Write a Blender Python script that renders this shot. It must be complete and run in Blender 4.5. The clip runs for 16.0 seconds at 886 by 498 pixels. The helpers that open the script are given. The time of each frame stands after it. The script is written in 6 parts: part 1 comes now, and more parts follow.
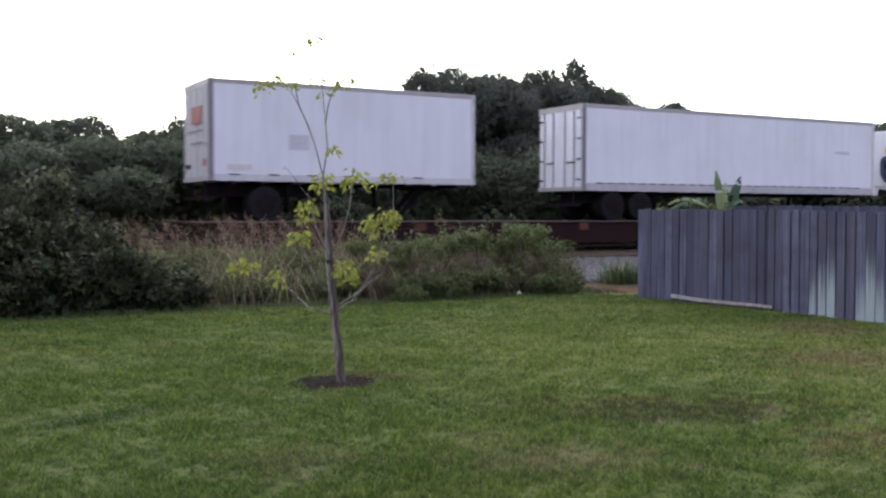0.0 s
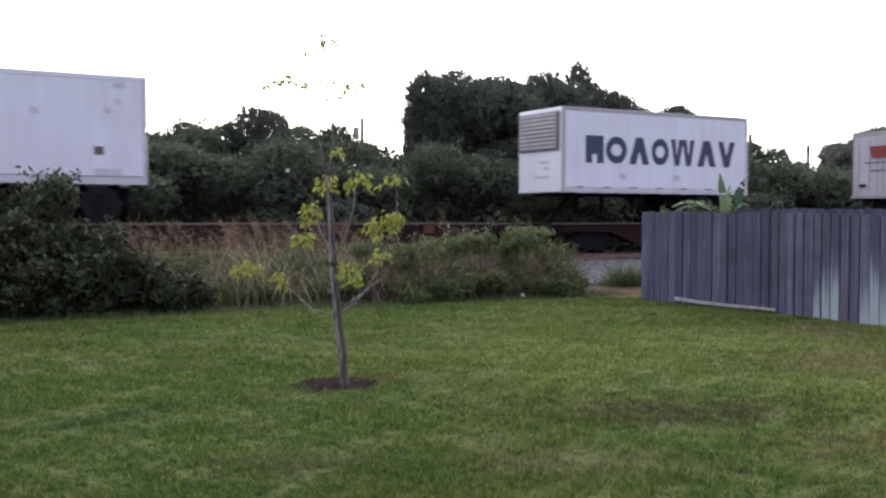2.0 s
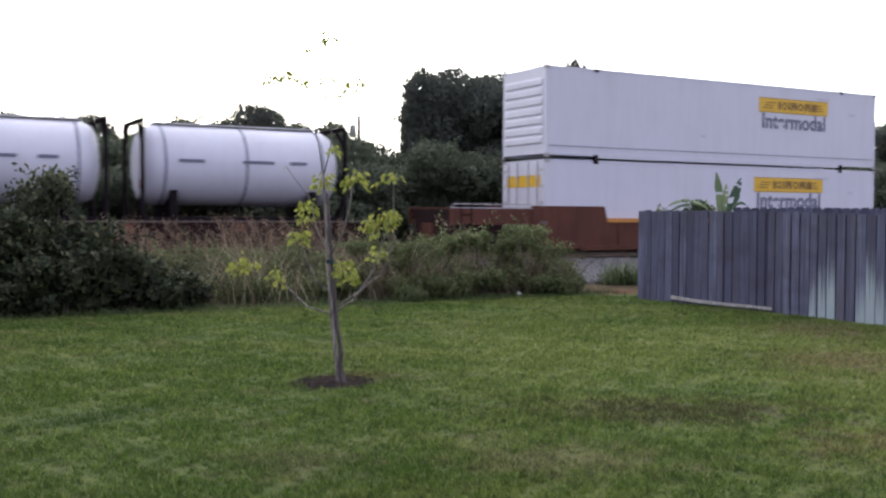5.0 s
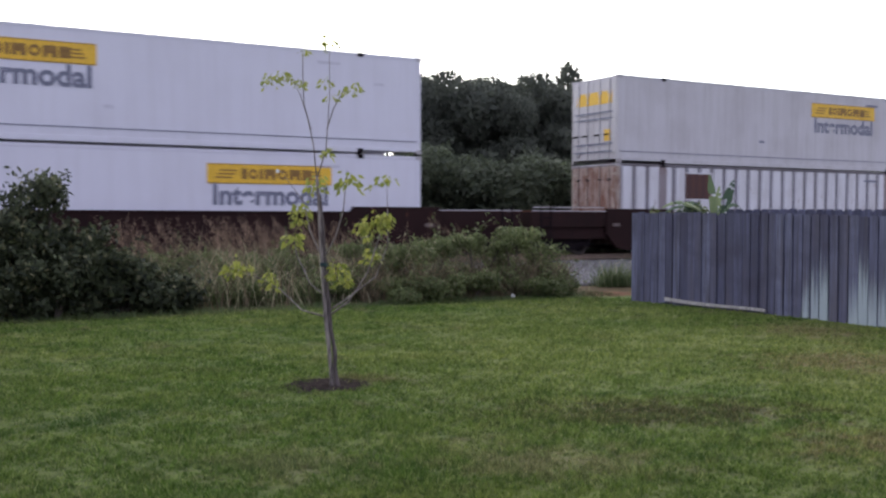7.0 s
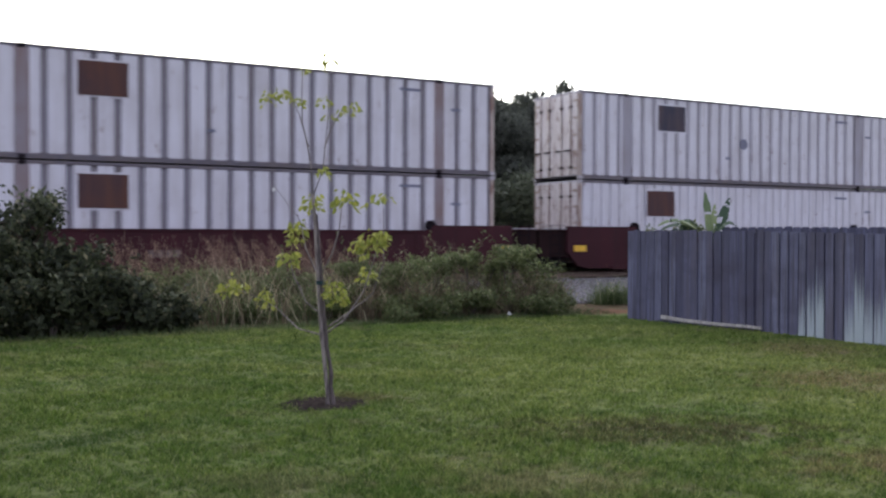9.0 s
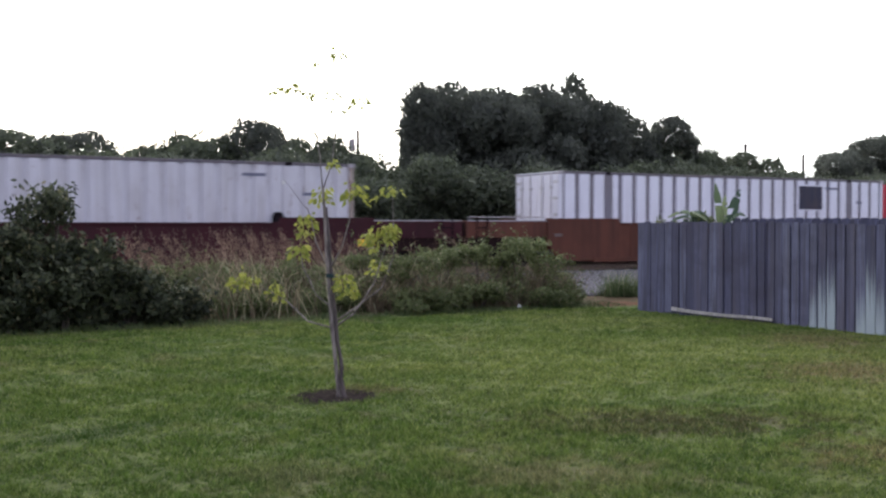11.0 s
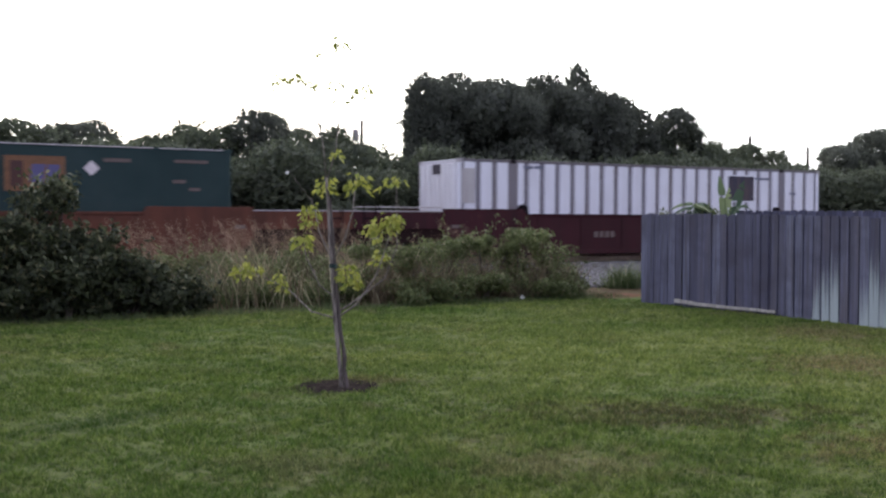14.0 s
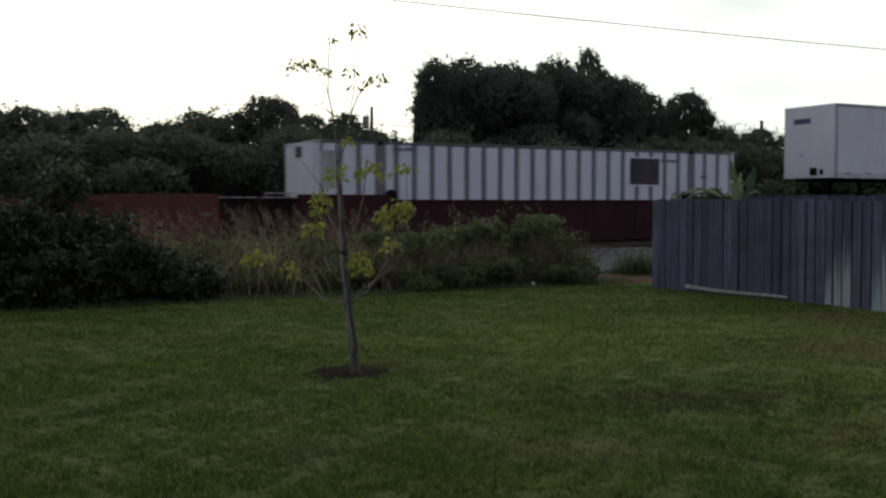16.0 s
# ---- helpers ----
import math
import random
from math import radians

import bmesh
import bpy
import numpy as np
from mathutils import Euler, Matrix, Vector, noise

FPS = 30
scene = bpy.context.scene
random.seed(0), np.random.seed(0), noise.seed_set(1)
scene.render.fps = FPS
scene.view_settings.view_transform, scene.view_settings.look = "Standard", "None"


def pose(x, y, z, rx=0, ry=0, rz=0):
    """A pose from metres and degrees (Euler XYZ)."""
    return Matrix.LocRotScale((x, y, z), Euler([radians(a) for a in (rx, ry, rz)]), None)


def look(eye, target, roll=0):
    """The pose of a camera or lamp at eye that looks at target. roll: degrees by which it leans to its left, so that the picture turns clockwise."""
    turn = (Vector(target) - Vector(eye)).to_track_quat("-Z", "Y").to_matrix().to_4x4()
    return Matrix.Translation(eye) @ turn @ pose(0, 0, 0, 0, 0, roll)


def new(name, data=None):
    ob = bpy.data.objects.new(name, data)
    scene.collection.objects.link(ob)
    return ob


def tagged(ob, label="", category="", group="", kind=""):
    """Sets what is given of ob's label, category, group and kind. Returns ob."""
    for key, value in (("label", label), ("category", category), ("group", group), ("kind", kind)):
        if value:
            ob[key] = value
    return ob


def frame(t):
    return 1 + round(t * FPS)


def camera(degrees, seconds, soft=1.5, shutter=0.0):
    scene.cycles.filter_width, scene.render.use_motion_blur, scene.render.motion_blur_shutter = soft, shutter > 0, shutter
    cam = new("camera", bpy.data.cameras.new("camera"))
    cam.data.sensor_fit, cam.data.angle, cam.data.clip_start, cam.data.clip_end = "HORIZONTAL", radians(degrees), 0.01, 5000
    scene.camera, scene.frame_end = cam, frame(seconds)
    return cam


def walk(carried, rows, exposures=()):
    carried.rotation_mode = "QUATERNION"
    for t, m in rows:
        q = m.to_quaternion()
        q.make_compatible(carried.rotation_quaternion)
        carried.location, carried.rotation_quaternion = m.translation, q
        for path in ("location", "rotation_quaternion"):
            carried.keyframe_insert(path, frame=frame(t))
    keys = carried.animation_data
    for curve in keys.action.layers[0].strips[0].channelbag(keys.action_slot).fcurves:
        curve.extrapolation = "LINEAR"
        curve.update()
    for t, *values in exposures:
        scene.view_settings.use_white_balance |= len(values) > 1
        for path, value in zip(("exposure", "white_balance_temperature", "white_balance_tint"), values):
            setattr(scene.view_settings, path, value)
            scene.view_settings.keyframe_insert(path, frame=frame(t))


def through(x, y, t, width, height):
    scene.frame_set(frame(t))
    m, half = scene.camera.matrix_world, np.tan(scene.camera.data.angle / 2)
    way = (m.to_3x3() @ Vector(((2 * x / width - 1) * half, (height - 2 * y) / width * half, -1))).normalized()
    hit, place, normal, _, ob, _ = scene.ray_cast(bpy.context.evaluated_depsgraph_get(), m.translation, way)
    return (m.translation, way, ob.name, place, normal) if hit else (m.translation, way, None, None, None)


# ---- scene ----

# ======== camera and its path ========
EYE_HEIGHT = 1.75
CAMERA_TURNS = (  # seconds, yaw, pitch, roll in degrees
    (0, -0.23, -2.05, -0.11), (0.5, 0.06, -1.97, -0.26), (1, 0.26, -1.84, -0.21), (1.5, 0.07, -1.59, -0.01),
    (2, -0.03, -1.92, -0.19), (2.5, -0.01, -1.98, -0.08), (3, 0.02, -2.19, -0.21), (3.5, -0.19, -2.18, -0.38),
    (6, -0.25, -1.94, -0.32), (6.5, -0.50, -1.92, -0.24), (7, -0.58, -1.88, -0.20), (7.5, -0.70, -1.91, -0.10),
    (8, -0.97, -1.56, 0.07), (8.5, -0.28, -1.29, -0.10), (9, -0.80, -0.85, -0.15), (9.5, -0.33, -0.99, 0.00),
    (12, -0.24, -1.42, 0.08), (12.5, -0.43, -1.59, 0.03), (13, -0.73, -2.00, 0.05), (13.5, -0.50, -2.52, 0.01),
    (14, -0.05, -1.80, -0.19), (14.15, 0.15, -0.60, -0.23), (14.3, 0.42, 1.95, -0.28), (14.5, 0.97, 3.16, -0.34),
    (14.7, 2.10, 3.75, -0.34), (15, 2.97, 3.58, -0.35), (15.3, 2.55, 3.40, -0.21), (15.5, 1.90, 0.97, -0.12),
    (15.7, 0.85, -1.85, -0.05), (16, 0.55, -2.58, 0.05))
cam = camera(47.58, 16.0, soft=2.4, shutter=0.16)
walk(cam, [(t, pose(0, 0, EYE_HEIGHT, 90 + p, r, y)) for t, y, p, r in CAMERA_TURNS],
     exposures=((0.0, 0.02, 6500, 7), (12.2, 0.02, 6500, 7), (13.4, -0.02, 6500, 8), (14.2, -0.20, 6500, 8), (14.5, -0.70, 6520, 7), (15.0, -1.66, 6580, 5), (15.5, -2.05, 6550, 4), (16.0, -1.58, 6750, -2)))

# metres that the train has gone at each second
TRAVEL = ((0.0, -0.04), (0.5, 11.14), (1.0, 22.24), (1.5, 33.39), (2.0, 44.5), (2.5, 55.65), (3.0, 66.81), (3.5, 77.89), (6.0, 133.67), (6.5, 144.84), (7.0, 155.28), (7.5, 166.49), (8.0, 177.74), (8.5, 188.91), (9.0, 200.06), (9.5, 211.21), (12.0, 266.45), (12.5, 277.6), (13.0, 288.6), (13.5, 299.85), (14.0, 310.7), (14.5, 321.92), (15.0, 332.98), (15.5, 344.17), (16.0, 354.87))
TRACK_TURN = 28.65          # heading of the track
TRACK_N = 28.65             # distance of its centre line from the camera
UX, UY = math.cos(radians(TRACK_TURN)), math.sin(radians(TRACK_TURN))


def along(s, n, z=0.0):
    """World place from metres along the track, metres away from it towards the camera's far side, and height."""
    return Vector((UX * s - UY * n, UY * s + UX * n, z))

# ======== world, sun, exposure ========
SUN_AZIMUTH, SUN_HEIGHT = -14.6, 11.0     # degrees left of the view's middle, above the horizon


def make_world():
    w = bpy.data.worlds.new("sky")
    scene.world = w
    w.use_nodes = True
    nt = w.node_tree
    nt.nodes.clear()
    out = nt.nodes.new("ShaderNodeOutputWorld")
    bg = nt.nodes.new("ShaderNodeBackground")
    sky = nt.nodes.new("ShaderNodeTexSky")
    sky.sky_type = "NISHITA"
    sky.sun_disc = False
    sky.sun_elevation = radians(SUN_HEIGHT)
    sky.sun_rotation = radians(SUN_AZIMUTH)
    sky.air_density, sky.dust_density = 1.0, 3.0
    coord = nt.nodes.new("ShaderNodeTexCoord")
    stretch = nt.nodes.new("ShaderNodeMapping")
    stretch.inputs["Scale"].default_value = (1.6, 1.6, 6.0)
    clouds = nt.nodes.new("ShaderNodeTexNoise")
    clouds.inputs["Scale"].default_value = 2.2
    clouds.inputs["Detail"].default_value = 5.0
    shade = nt.nodes.new("ShaderNodeValToRGB")
    shade.color_ramp.elements[0].position, shade.color_ramp.elements[0].color = 0.36, (0.76, 0.77, 0.84, 1)
    shade.color_ramp.elements[1].position, shade.color_ramp.elements[1].color = 0.50, (1.0, 1.0, 1.02, 1)
    # thin overcast: brightest round the hidden sun, dimmer and bluer away from it
    a, h = radians(SUN_AZIMUTH), radians(SUN_HEIGHT)
    near = nt.nodes.new("ShaderNodeVectorMath")
    near.operation = "DOT_PRODUCT"
    near.inputs[1].default_value = (math.sin(a) * math.cos(h), math.cos(a) * math.cos(h), math.sin(h))
    glow = nt.nodes.new("ShaderNodeValToRGB")
    glow.color_ramp.interpolation = "B_SPLINE"
    stops = ((0.0, (12.2, 12.2, 16.6, 1)), (0.5, (13.6, 13.8, 17.0, 1)), (0.80, (31.0, 31.0, 31.4, 1)), (0.93, (38.0, 38.0, 37.6, 1)), (1.0, (48.0, 47.5, 46.5, 1)))
    while len(glow.color_ramp.elements) < len(stops):
        glow.color_ramp.elements.new(0.5)
    for e, (at, c) in zip(glow.color_ramp.elements, stops):
        e.position, e.color = at, (c[0] / 75, c[1] / 75, c[2] / 75, 1)
    full = nt.nodes.new("ShaderNodeMix")
    full.data_type, full.blend_type = "RGBA", "MULTIPLY"
    full.inputs[0].default_value = 1.0
    full.inputs["B"].default_value = (75, 75, 75, 1)
    nt.links.new(glow.outputs["Color"], full.inputs["A"])
    half = nt.nodes.new("ShaderNodeMapRange")
    half.inputs["From Min"].default_value = -1.0
    nt.links.new(coord.outputs["Generated"], near.inputs[0])
    nt.links.new(near.outputs["Value"], half.inputs["Value"])
    nt.links.new(half.outputs["Result"], glow.inputs["Fac"])
    lit = nt.nodes.new("ShaderNodeMix")
    lit.data_type, lit.blend_type = "RGBA", "MULTIPLY"
    lit.inputs[0].default_value = 1.0
    mix = nt.nodes.new("ShaderNodeMix")
    mix.data_type = "RGBA"
    mix.inputs[0].default_value = 0.85
    nt.links.new(coord.outputs["Generated"], stretch.inputs["Vector"])
    nt.links.new(stretch.outputs["Vector"], clouds.inputs["Vector"])
    nt.links.new(clouds.outputs["Fac"], shade.inputs["Fac"])
    nt.links.new(shade.outputs["Color"], lit.inputs["A"])
    nt.links.new(full.outputs["Result"], lit.inputs["B"])
    nt.links.new(sky.outputs["Color"], mix.inputs["A"])
    nt.links.new(lit.outputs["Result"], mix.inputs["B"])
    nt.links.new(mix.outputs["Result"], bg.inputs["Color"])
    bg.inputs["Strength"].default_value = 0.1
    nt.links.new(bg.outputs["Background"], out.inputs["Surface"])


def make_sun():
    lamp = bpy.data.lights.new("sun", "SUN")
    lamp.energy, lamp.angle, lamp.color = 1.2, radians(12), (1.0, 0.93, 0.82)
    ob = new("sun", lamp)
    a, h = radians(SUN_AZIMUTH), radians(SUN_HEIGHT)
    way = Vector((math.sin(a) * math.cos(h), math.cos(a) * math.cos(h), math.sin(h)))
    ob.matrix_world = look(way * 60, (0, 0, 0))


make_world()
make_sun()

# ======== materials ========
def material(name, rough=0.6, metal=0.0):
    m = bpy.data.materials.new(name)
    m.use_nodes = True
    nt = m.node_tree
    b = nt.nodes["Principled BSDF"]
    b.inputs["Roughness"].default_value = rough
    b.inputs["Metallic"].default_value = metal
    return m, nt, b


def tex_noise(nt, vector, scale, detail=4.0, rough=0.55):
    n = nt.nodes.new("ShaderNodeTexNoise")
    n.inputs["Scale"].default_value = scale
    n.inputs["Detail"].default_value = detail
    n.inputs["Roughness"].default_value = rough
    nt.links.new(vector, n.inputs["Vector"])
    return n.outputs["Fac"]


def mapped(nt, vector, scale):
    m = nt.nodes.new("ShaderNodeMapping")
    m.inputs["Scale"].default_value = scale
    nt.links.new(vector, m.inputs["Vector"])
    return m.outputs["Vector"]


def ramp(nt, fac, *stops):
    r = nt.nodes.new("ShaderNodeValToRGB")
    e = r.color_ramp.elements
    while len(e) < len(stops):
        e.new(0.5)
    for el, (at, c) in zip(e, stops):
        el.position = at
        el.color = (*c, 1) if len(c) == 3 else c
    nt.links.new(fac, r.inputs["Fac"])
    return r.outputs["Color"]


def blend(nt, fac, a, b, how="MIX"):
    m = nt.nodes.new("ShaderNodeMix")
    m.data_type, m.blend_type = "RGBA", how
    for slot, v in (("Factor", fac), ("A", a), ("B", b)):
        s = m.inputs[0] if slot == "Factor" else m.inputs[slot]
        if hasattr(v, "is_linked"):
            nt.links.new(v, s)
        elif slot == "Factor":
            s.default_value = v
        else:
            s.default_value = (*v, 1)
    return m.outputs["Result"]


def bump(nt, b, height, strength, distance):
    n = nt.nodes.new("ShaderNodeBump")
    n.inputs["Strength"].default_value = strength
    n.inputs["Distance"].default_value = distance
    nt.links.new(height, n.inputs["Height"])
    nt.links.new(n.outputs["Normal"], b.inputs["Normal"])


def coords(nt, kind="Object"):
    c = nt.nodes.new("ShaderNodeTexCoord")
    return c.outputs[kind]


def random_per(nt, island=False):
    if island:
        return nt.nodes.new("ShaderNodeNewGeometry").outputs["Random Per Island"]
    return nt.nodes.new("ShaderNodeObjectInfo").outputs["Random"]


def shifted(nt, v):
    """Coordinates moved by a random amount for each object, so that alike pieces do not repeat."""
    shift = nt.nodes.new("ShaderNodeVectorMath")
    shift.operation = "ADD"
    spread = nt.nodes.new("ShaderNodeCombineXYZ")
    times = nt.nodes.new("ShaderNodeMath")
    times.operation = "MULTIPLY"
    times.inputs[1].default_value = 37.0
    nt.links.new(random_per(nt), times.inputs[0])
    nt.links.new(times.outputs[0], spread.inputs["X"])
    nt.links.new(times.outputs[0], spread.inputs["Z"])
    nt.links.new(v, shift.inputs[0])
    nt.links.new(spread.outputs[0], shift.inputs[1])
    return shift.outputs[0]


def paint(name, colour, dirt=(0.16, 0.12, 0.09), amount=0.35, rough=0.45, rust=0.0, metal=0.0, sheen=0.5):
    """Vehicle paint with rain streaks that run down, blotches of dirt and, where asked, rust."""
    m, nt, b = material(name, rough, metal)
    b.inputs["Specular IOR Level"].default_value = sheen
    v = shifted(nt, coords(nt))
    streak = tex_noise(nt, mapped(nt, v, (5.0, 5.0, 0.35)), 1.0, 5.0)
    blotch = tex_noise(nt, v, 0.7, 6.0)
    fac = ramp(nt, streak, (0.42, (0, 0, 0)), (0.8, (amount,) * 3))
    c = blend(nt, fac, colour, dirt)
    c = blend(nt, ramp(nt, blotch, (0.45, (0, 0, 0)), (0.75, (amount * 0.7,) * 3)), c, dirt)
    if rust:
        spots = tex_noise(nt, mapped(nt, v, (2.4, 2.4, 0.9)), 2.0, 8.0, 0.7)
        c = blend(nt, ramp(nt, spots, (0.66 - 0.2 * rust, (0, 0, 0)), (0.74 - 0.15 * rust, (0.9,) * 3)), c, (0.13, 0.05, 0.03))
    nt.links.new(c, b.inputs["Base Color"])
    nt.links.new(ramp(nt, blotch, (0.3, (rough,) * 3), (0.8, (min(rough + 0.25, 1),) * 3)), b.inputs["Roughness"])
    bump(nt, b, tex_noise(nt, v, 1.3, 3.0), 0.25, 0.02)
    return m


def plain(name, colour, rough=0.6, metal=0.0, spread=0.25, scale=9.0):
    m, nt, b = material(name, rough, metal)
    v = coords(nt)
    n = tex_noise(nt, v, scale, 6.0)
    lo, hi = tuple(c * (1 - spread) for c in colour), tuple(min(c * (1 + spread), 1) for c in colour)
    nt.links.new(ramp(nt, n, (0.3, lo), (0.72, hi)), b.inputs["Base Color"])
    bump(nt, b, n, 0.2, 0.01)
    if rough > 0.88:
        b.inputs["Specular IOR Level"].default_value = 0.0
    return m


def leaf_material(name, dark, light, through=0.35, bright=None, island=True, gloss=0.15):
    m, nt, b = material(name, 0.55)
    r = random_per(nt, island)
    big = tex_noise(nt, coords(nt), 0.55, 3.0)
    c = ramp(nt, r, (0.0, dark), (0.9, light), (1.0, bright or light))
    c = blend(nt, ramp(nt, big, (0.35, (0.0,) * 3), (0.7, (0.6,) * 3)), c, tuple(x * 0.55 for x in dark))
    nt.links.new(c, b.inputs["Base Color"])
    b.inputs["Specular IOR Level"].default_value = gloss
    t = nt.nodes.new("ShaderNodeBsdfTranslucent")
    nt.links.new(c, t.inputs["Color"])
    mix = nt.nodes.new("ShaderNodeMixShader")
    mix.inputs["Fac"].default_value = through
    out = nt.nodes["Material Output"]
    nt.links.new(b.outputs[0], mix.inputs[1])
    nt.links.new(t.outputs[0], mix.inputs[2])
    nt.links.new(mix.outputs[0], out.inputs["Surface"])
    return m


def lawn_colour(nt, v):
    """Green turf with yellow-green, dark and worn brown patches of several sizes."""
    wide = tex_noise(nt, v, 0.30, 3.0)
    mid = tex_noise(nt, v, 1.0, 5.0, 0.65)
    clump = tex_noise(nt, v, 3.4, 5.0, 0.65)
    fine = tex_noise(nt, v, 22.0, 4.0, 0.7)
    c = ramp(nt, wide, (0.36, (0.114, 0.187, 0.035)), (0.62, (0.230, 0.272, 0.071)))
    c = blend(nt, ramp(nt, clump, (0.36, (0.9,) * 3), (0.52, (0,) * 3)), c, (0.043, 0.091, 0.018))
    c = blend(nt, ramp(nt, clump, (0.58, (0,) * 3), (0.76, (0.55,) * 3)), c, (0.316, 0.345, 0.123))
    c = blend(nt, ramp(nt, mid, (0.57, (0,) * 3), (0.70, (0.75,) * 3)), c, (0.224, 0.163, 0.110))
        # darker green on the hedge side
    hedge_side = nt.nodes.new("ShaderNodeVectorMath")
    hedge_side.operation = "DISTANCE"
    nt.links.new(mapped_at(nt, v, (4.4, -8.2, 0), (0.100, 0.090, 1.0)), hedge_side.inputs[0])
    wob = nt.nodes.new("ShaderNodeMath")
    wob.operation = "MULTIPLY_ADD"
    nt.links.new(mid, wob.inputs[0])
    wob.inputs[1].default_value = 0.55
    nt.links.new(hedge_side.outputs["Value"], wob.inputs[2])
    c = blend(nt, ramp(nt, wob.outputs[0], (0.38, (0.65,) * 3), (0.92, (0,) * 3)), c, (0.059, 0.120, 0.016))
    # paler green round the middle, darker green towards the foreground
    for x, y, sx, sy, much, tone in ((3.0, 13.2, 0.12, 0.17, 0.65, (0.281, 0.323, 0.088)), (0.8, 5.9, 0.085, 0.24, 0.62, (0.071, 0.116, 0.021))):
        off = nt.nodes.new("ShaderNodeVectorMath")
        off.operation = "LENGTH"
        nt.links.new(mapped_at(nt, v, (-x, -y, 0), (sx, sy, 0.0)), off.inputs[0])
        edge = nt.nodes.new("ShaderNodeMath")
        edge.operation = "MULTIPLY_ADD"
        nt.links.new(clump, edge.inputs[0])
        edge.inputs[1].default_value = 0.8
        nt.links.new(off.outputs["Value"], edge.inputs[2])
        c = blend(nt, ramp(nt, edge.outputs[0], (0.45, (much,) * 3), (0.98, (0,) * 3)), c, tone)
    # drawn-out light and dark drifts, as the mower leaves them
    drift = tex_noise(nt, mapped(nt, v, (0.42, 1.25, 1.0)), 1.0, 4.0, 0.6)
    c = blend(nt, ramp(nt, drift, (0.34, (0.7,) * 3), (0.48, (0,) * 3)), c, (0.062, 0.128, 0.019))
    c = blend(nt, ramp(nt, drift, (0.55, (0,) * 3), (0.70, (0.38,) * 3)), c, (0.255, 0.310, 0.062))
    # a long dark green strip that runs aslant, with frayed edges
    strip = nt.nodes.new("ShaderNodeMapping")
    strip.inputs["Rotation"].default_value = (0, 0, radians(-43))
    nt.links.new(mapped_at(nt, v, (2.9, -8.5, 0), (1, 1, 0)), strip.inputs["Vector"])
    off = nt.nodes.new("ShaderNodeVectorMath")
    off.operation = "LENGTH"
    nt.links.new(mapped(nt, strip.outputs["Vector"], (0.50, 1.55, 0)), off.inputs[0])
    fray = nt.nodes.new("ShaderNodeMath")
    fray.operation = "MULTIPLY_ADD"
    nt.links.new(mid, fray.inputs[0])
    fray.inputs[1].default_value = 0.9
    nt.links.new(off.outputs["Value"], fray.inputs[2])
    c = blend(nt, ramp(nt, fray.outputs[0], (0.65, (0.92,) * 3), (1.40, (0,) * 3)), c, (0.026, 0.072, 0.011))
    tuft = tex_noise(nt, v, 8.5, 5.0, 0.7)
    c = blend(nt, ramp(nt, tuft, (0.38, (0.75,) * 3), (0.50, (0,) * 3)), c, (0.035, 0.059, 0.015))
    # worn thatch where the turf is thin: place, spread, how bare, colour
    ragged = nt.nodes.new("ShaderNodeMath")
    ragged.operation = "MULTIPLY_ADD"
    nt.links.new(tex_noise(nt, v, 3.6, 7.0, 0.8), ragged.inputs[0])
    ragged.inputs[1].default_value = 4.4
    ragged.inputs[2].default_value = -2.1
    for x, y, sx, sy, bare, soil in ((2.1, 8.9, 0.48, 1.10, 0.90, (0.070, 0.054, 0.032)), (5.1, 12.0, 0.55, 0.7, 0.8, (0.224, 0.153, 0.096)), (5.8, 15.4, 0.8, 0.6, 0.7, (0.204, 0.143, 0.096)),
                                     (0.9, 7.1, 0.9, 1.3, 0.55, (0.255, 0.197, 0.123)), (-1.0, 7.0, 1.2, 1.4, 0.4, (0.245, 0.197, 0.129)), (3.6, 7.6, 0.9, 1.2, 0.75, (0.194, 0.128, 0.077)), (-0.75, 10.65, 1.3, 1.7, 0.6, (0.153, 0.094, 0.065))):
        off = nt.nodes.new("ShaderNodeVectorMath")
        off.operation = "LENGTH"
        nt.links.new(mapped_at(nt, v, (-x, -y, 0), (sx, sy, 0.0)), off.inputs[0])
        add = nt.nodes.new("ShaderNodeMath")
        add.operation = "ADD"
        nt.links.new(ragged.outputs[0], add.inputs[0])
        nt.links.new(off.outputs["Value"], add.inputs[1])
        c = blend(nt, ramp(nt, add.outputs[0], (0.25, (bare,) * 3), (0.95, (0,) * 3)), c, soil)
    # fine flecks painted in: dark for shaded hollows, pale for lit dry tips
    c = blend(nt, ramp(nt, fine, (0.34, (0.85,) * 3), (0.47, (0,) * 3)), c, (0.026, 0.046, 0.012))
    c = blend(nt, ramp(nt, fine, (0.56, (0,) * 3), (0.70, (0.6,) * 3)), c, (0.34, 0.36, 0.11))
    return c, fine


def mapped_at(nt, vector, place, scale):
    m = nt.nodes.new("ShaderNodeMapping")
    m.inputs["Location"].default_value = tuple(p * s for p, s in zip(place, scale))
    m.inputs["Scale"].default_value = scale
    nt.links.new(vector, m.inputs["Vector"])
    return m.outputs["Vector"]


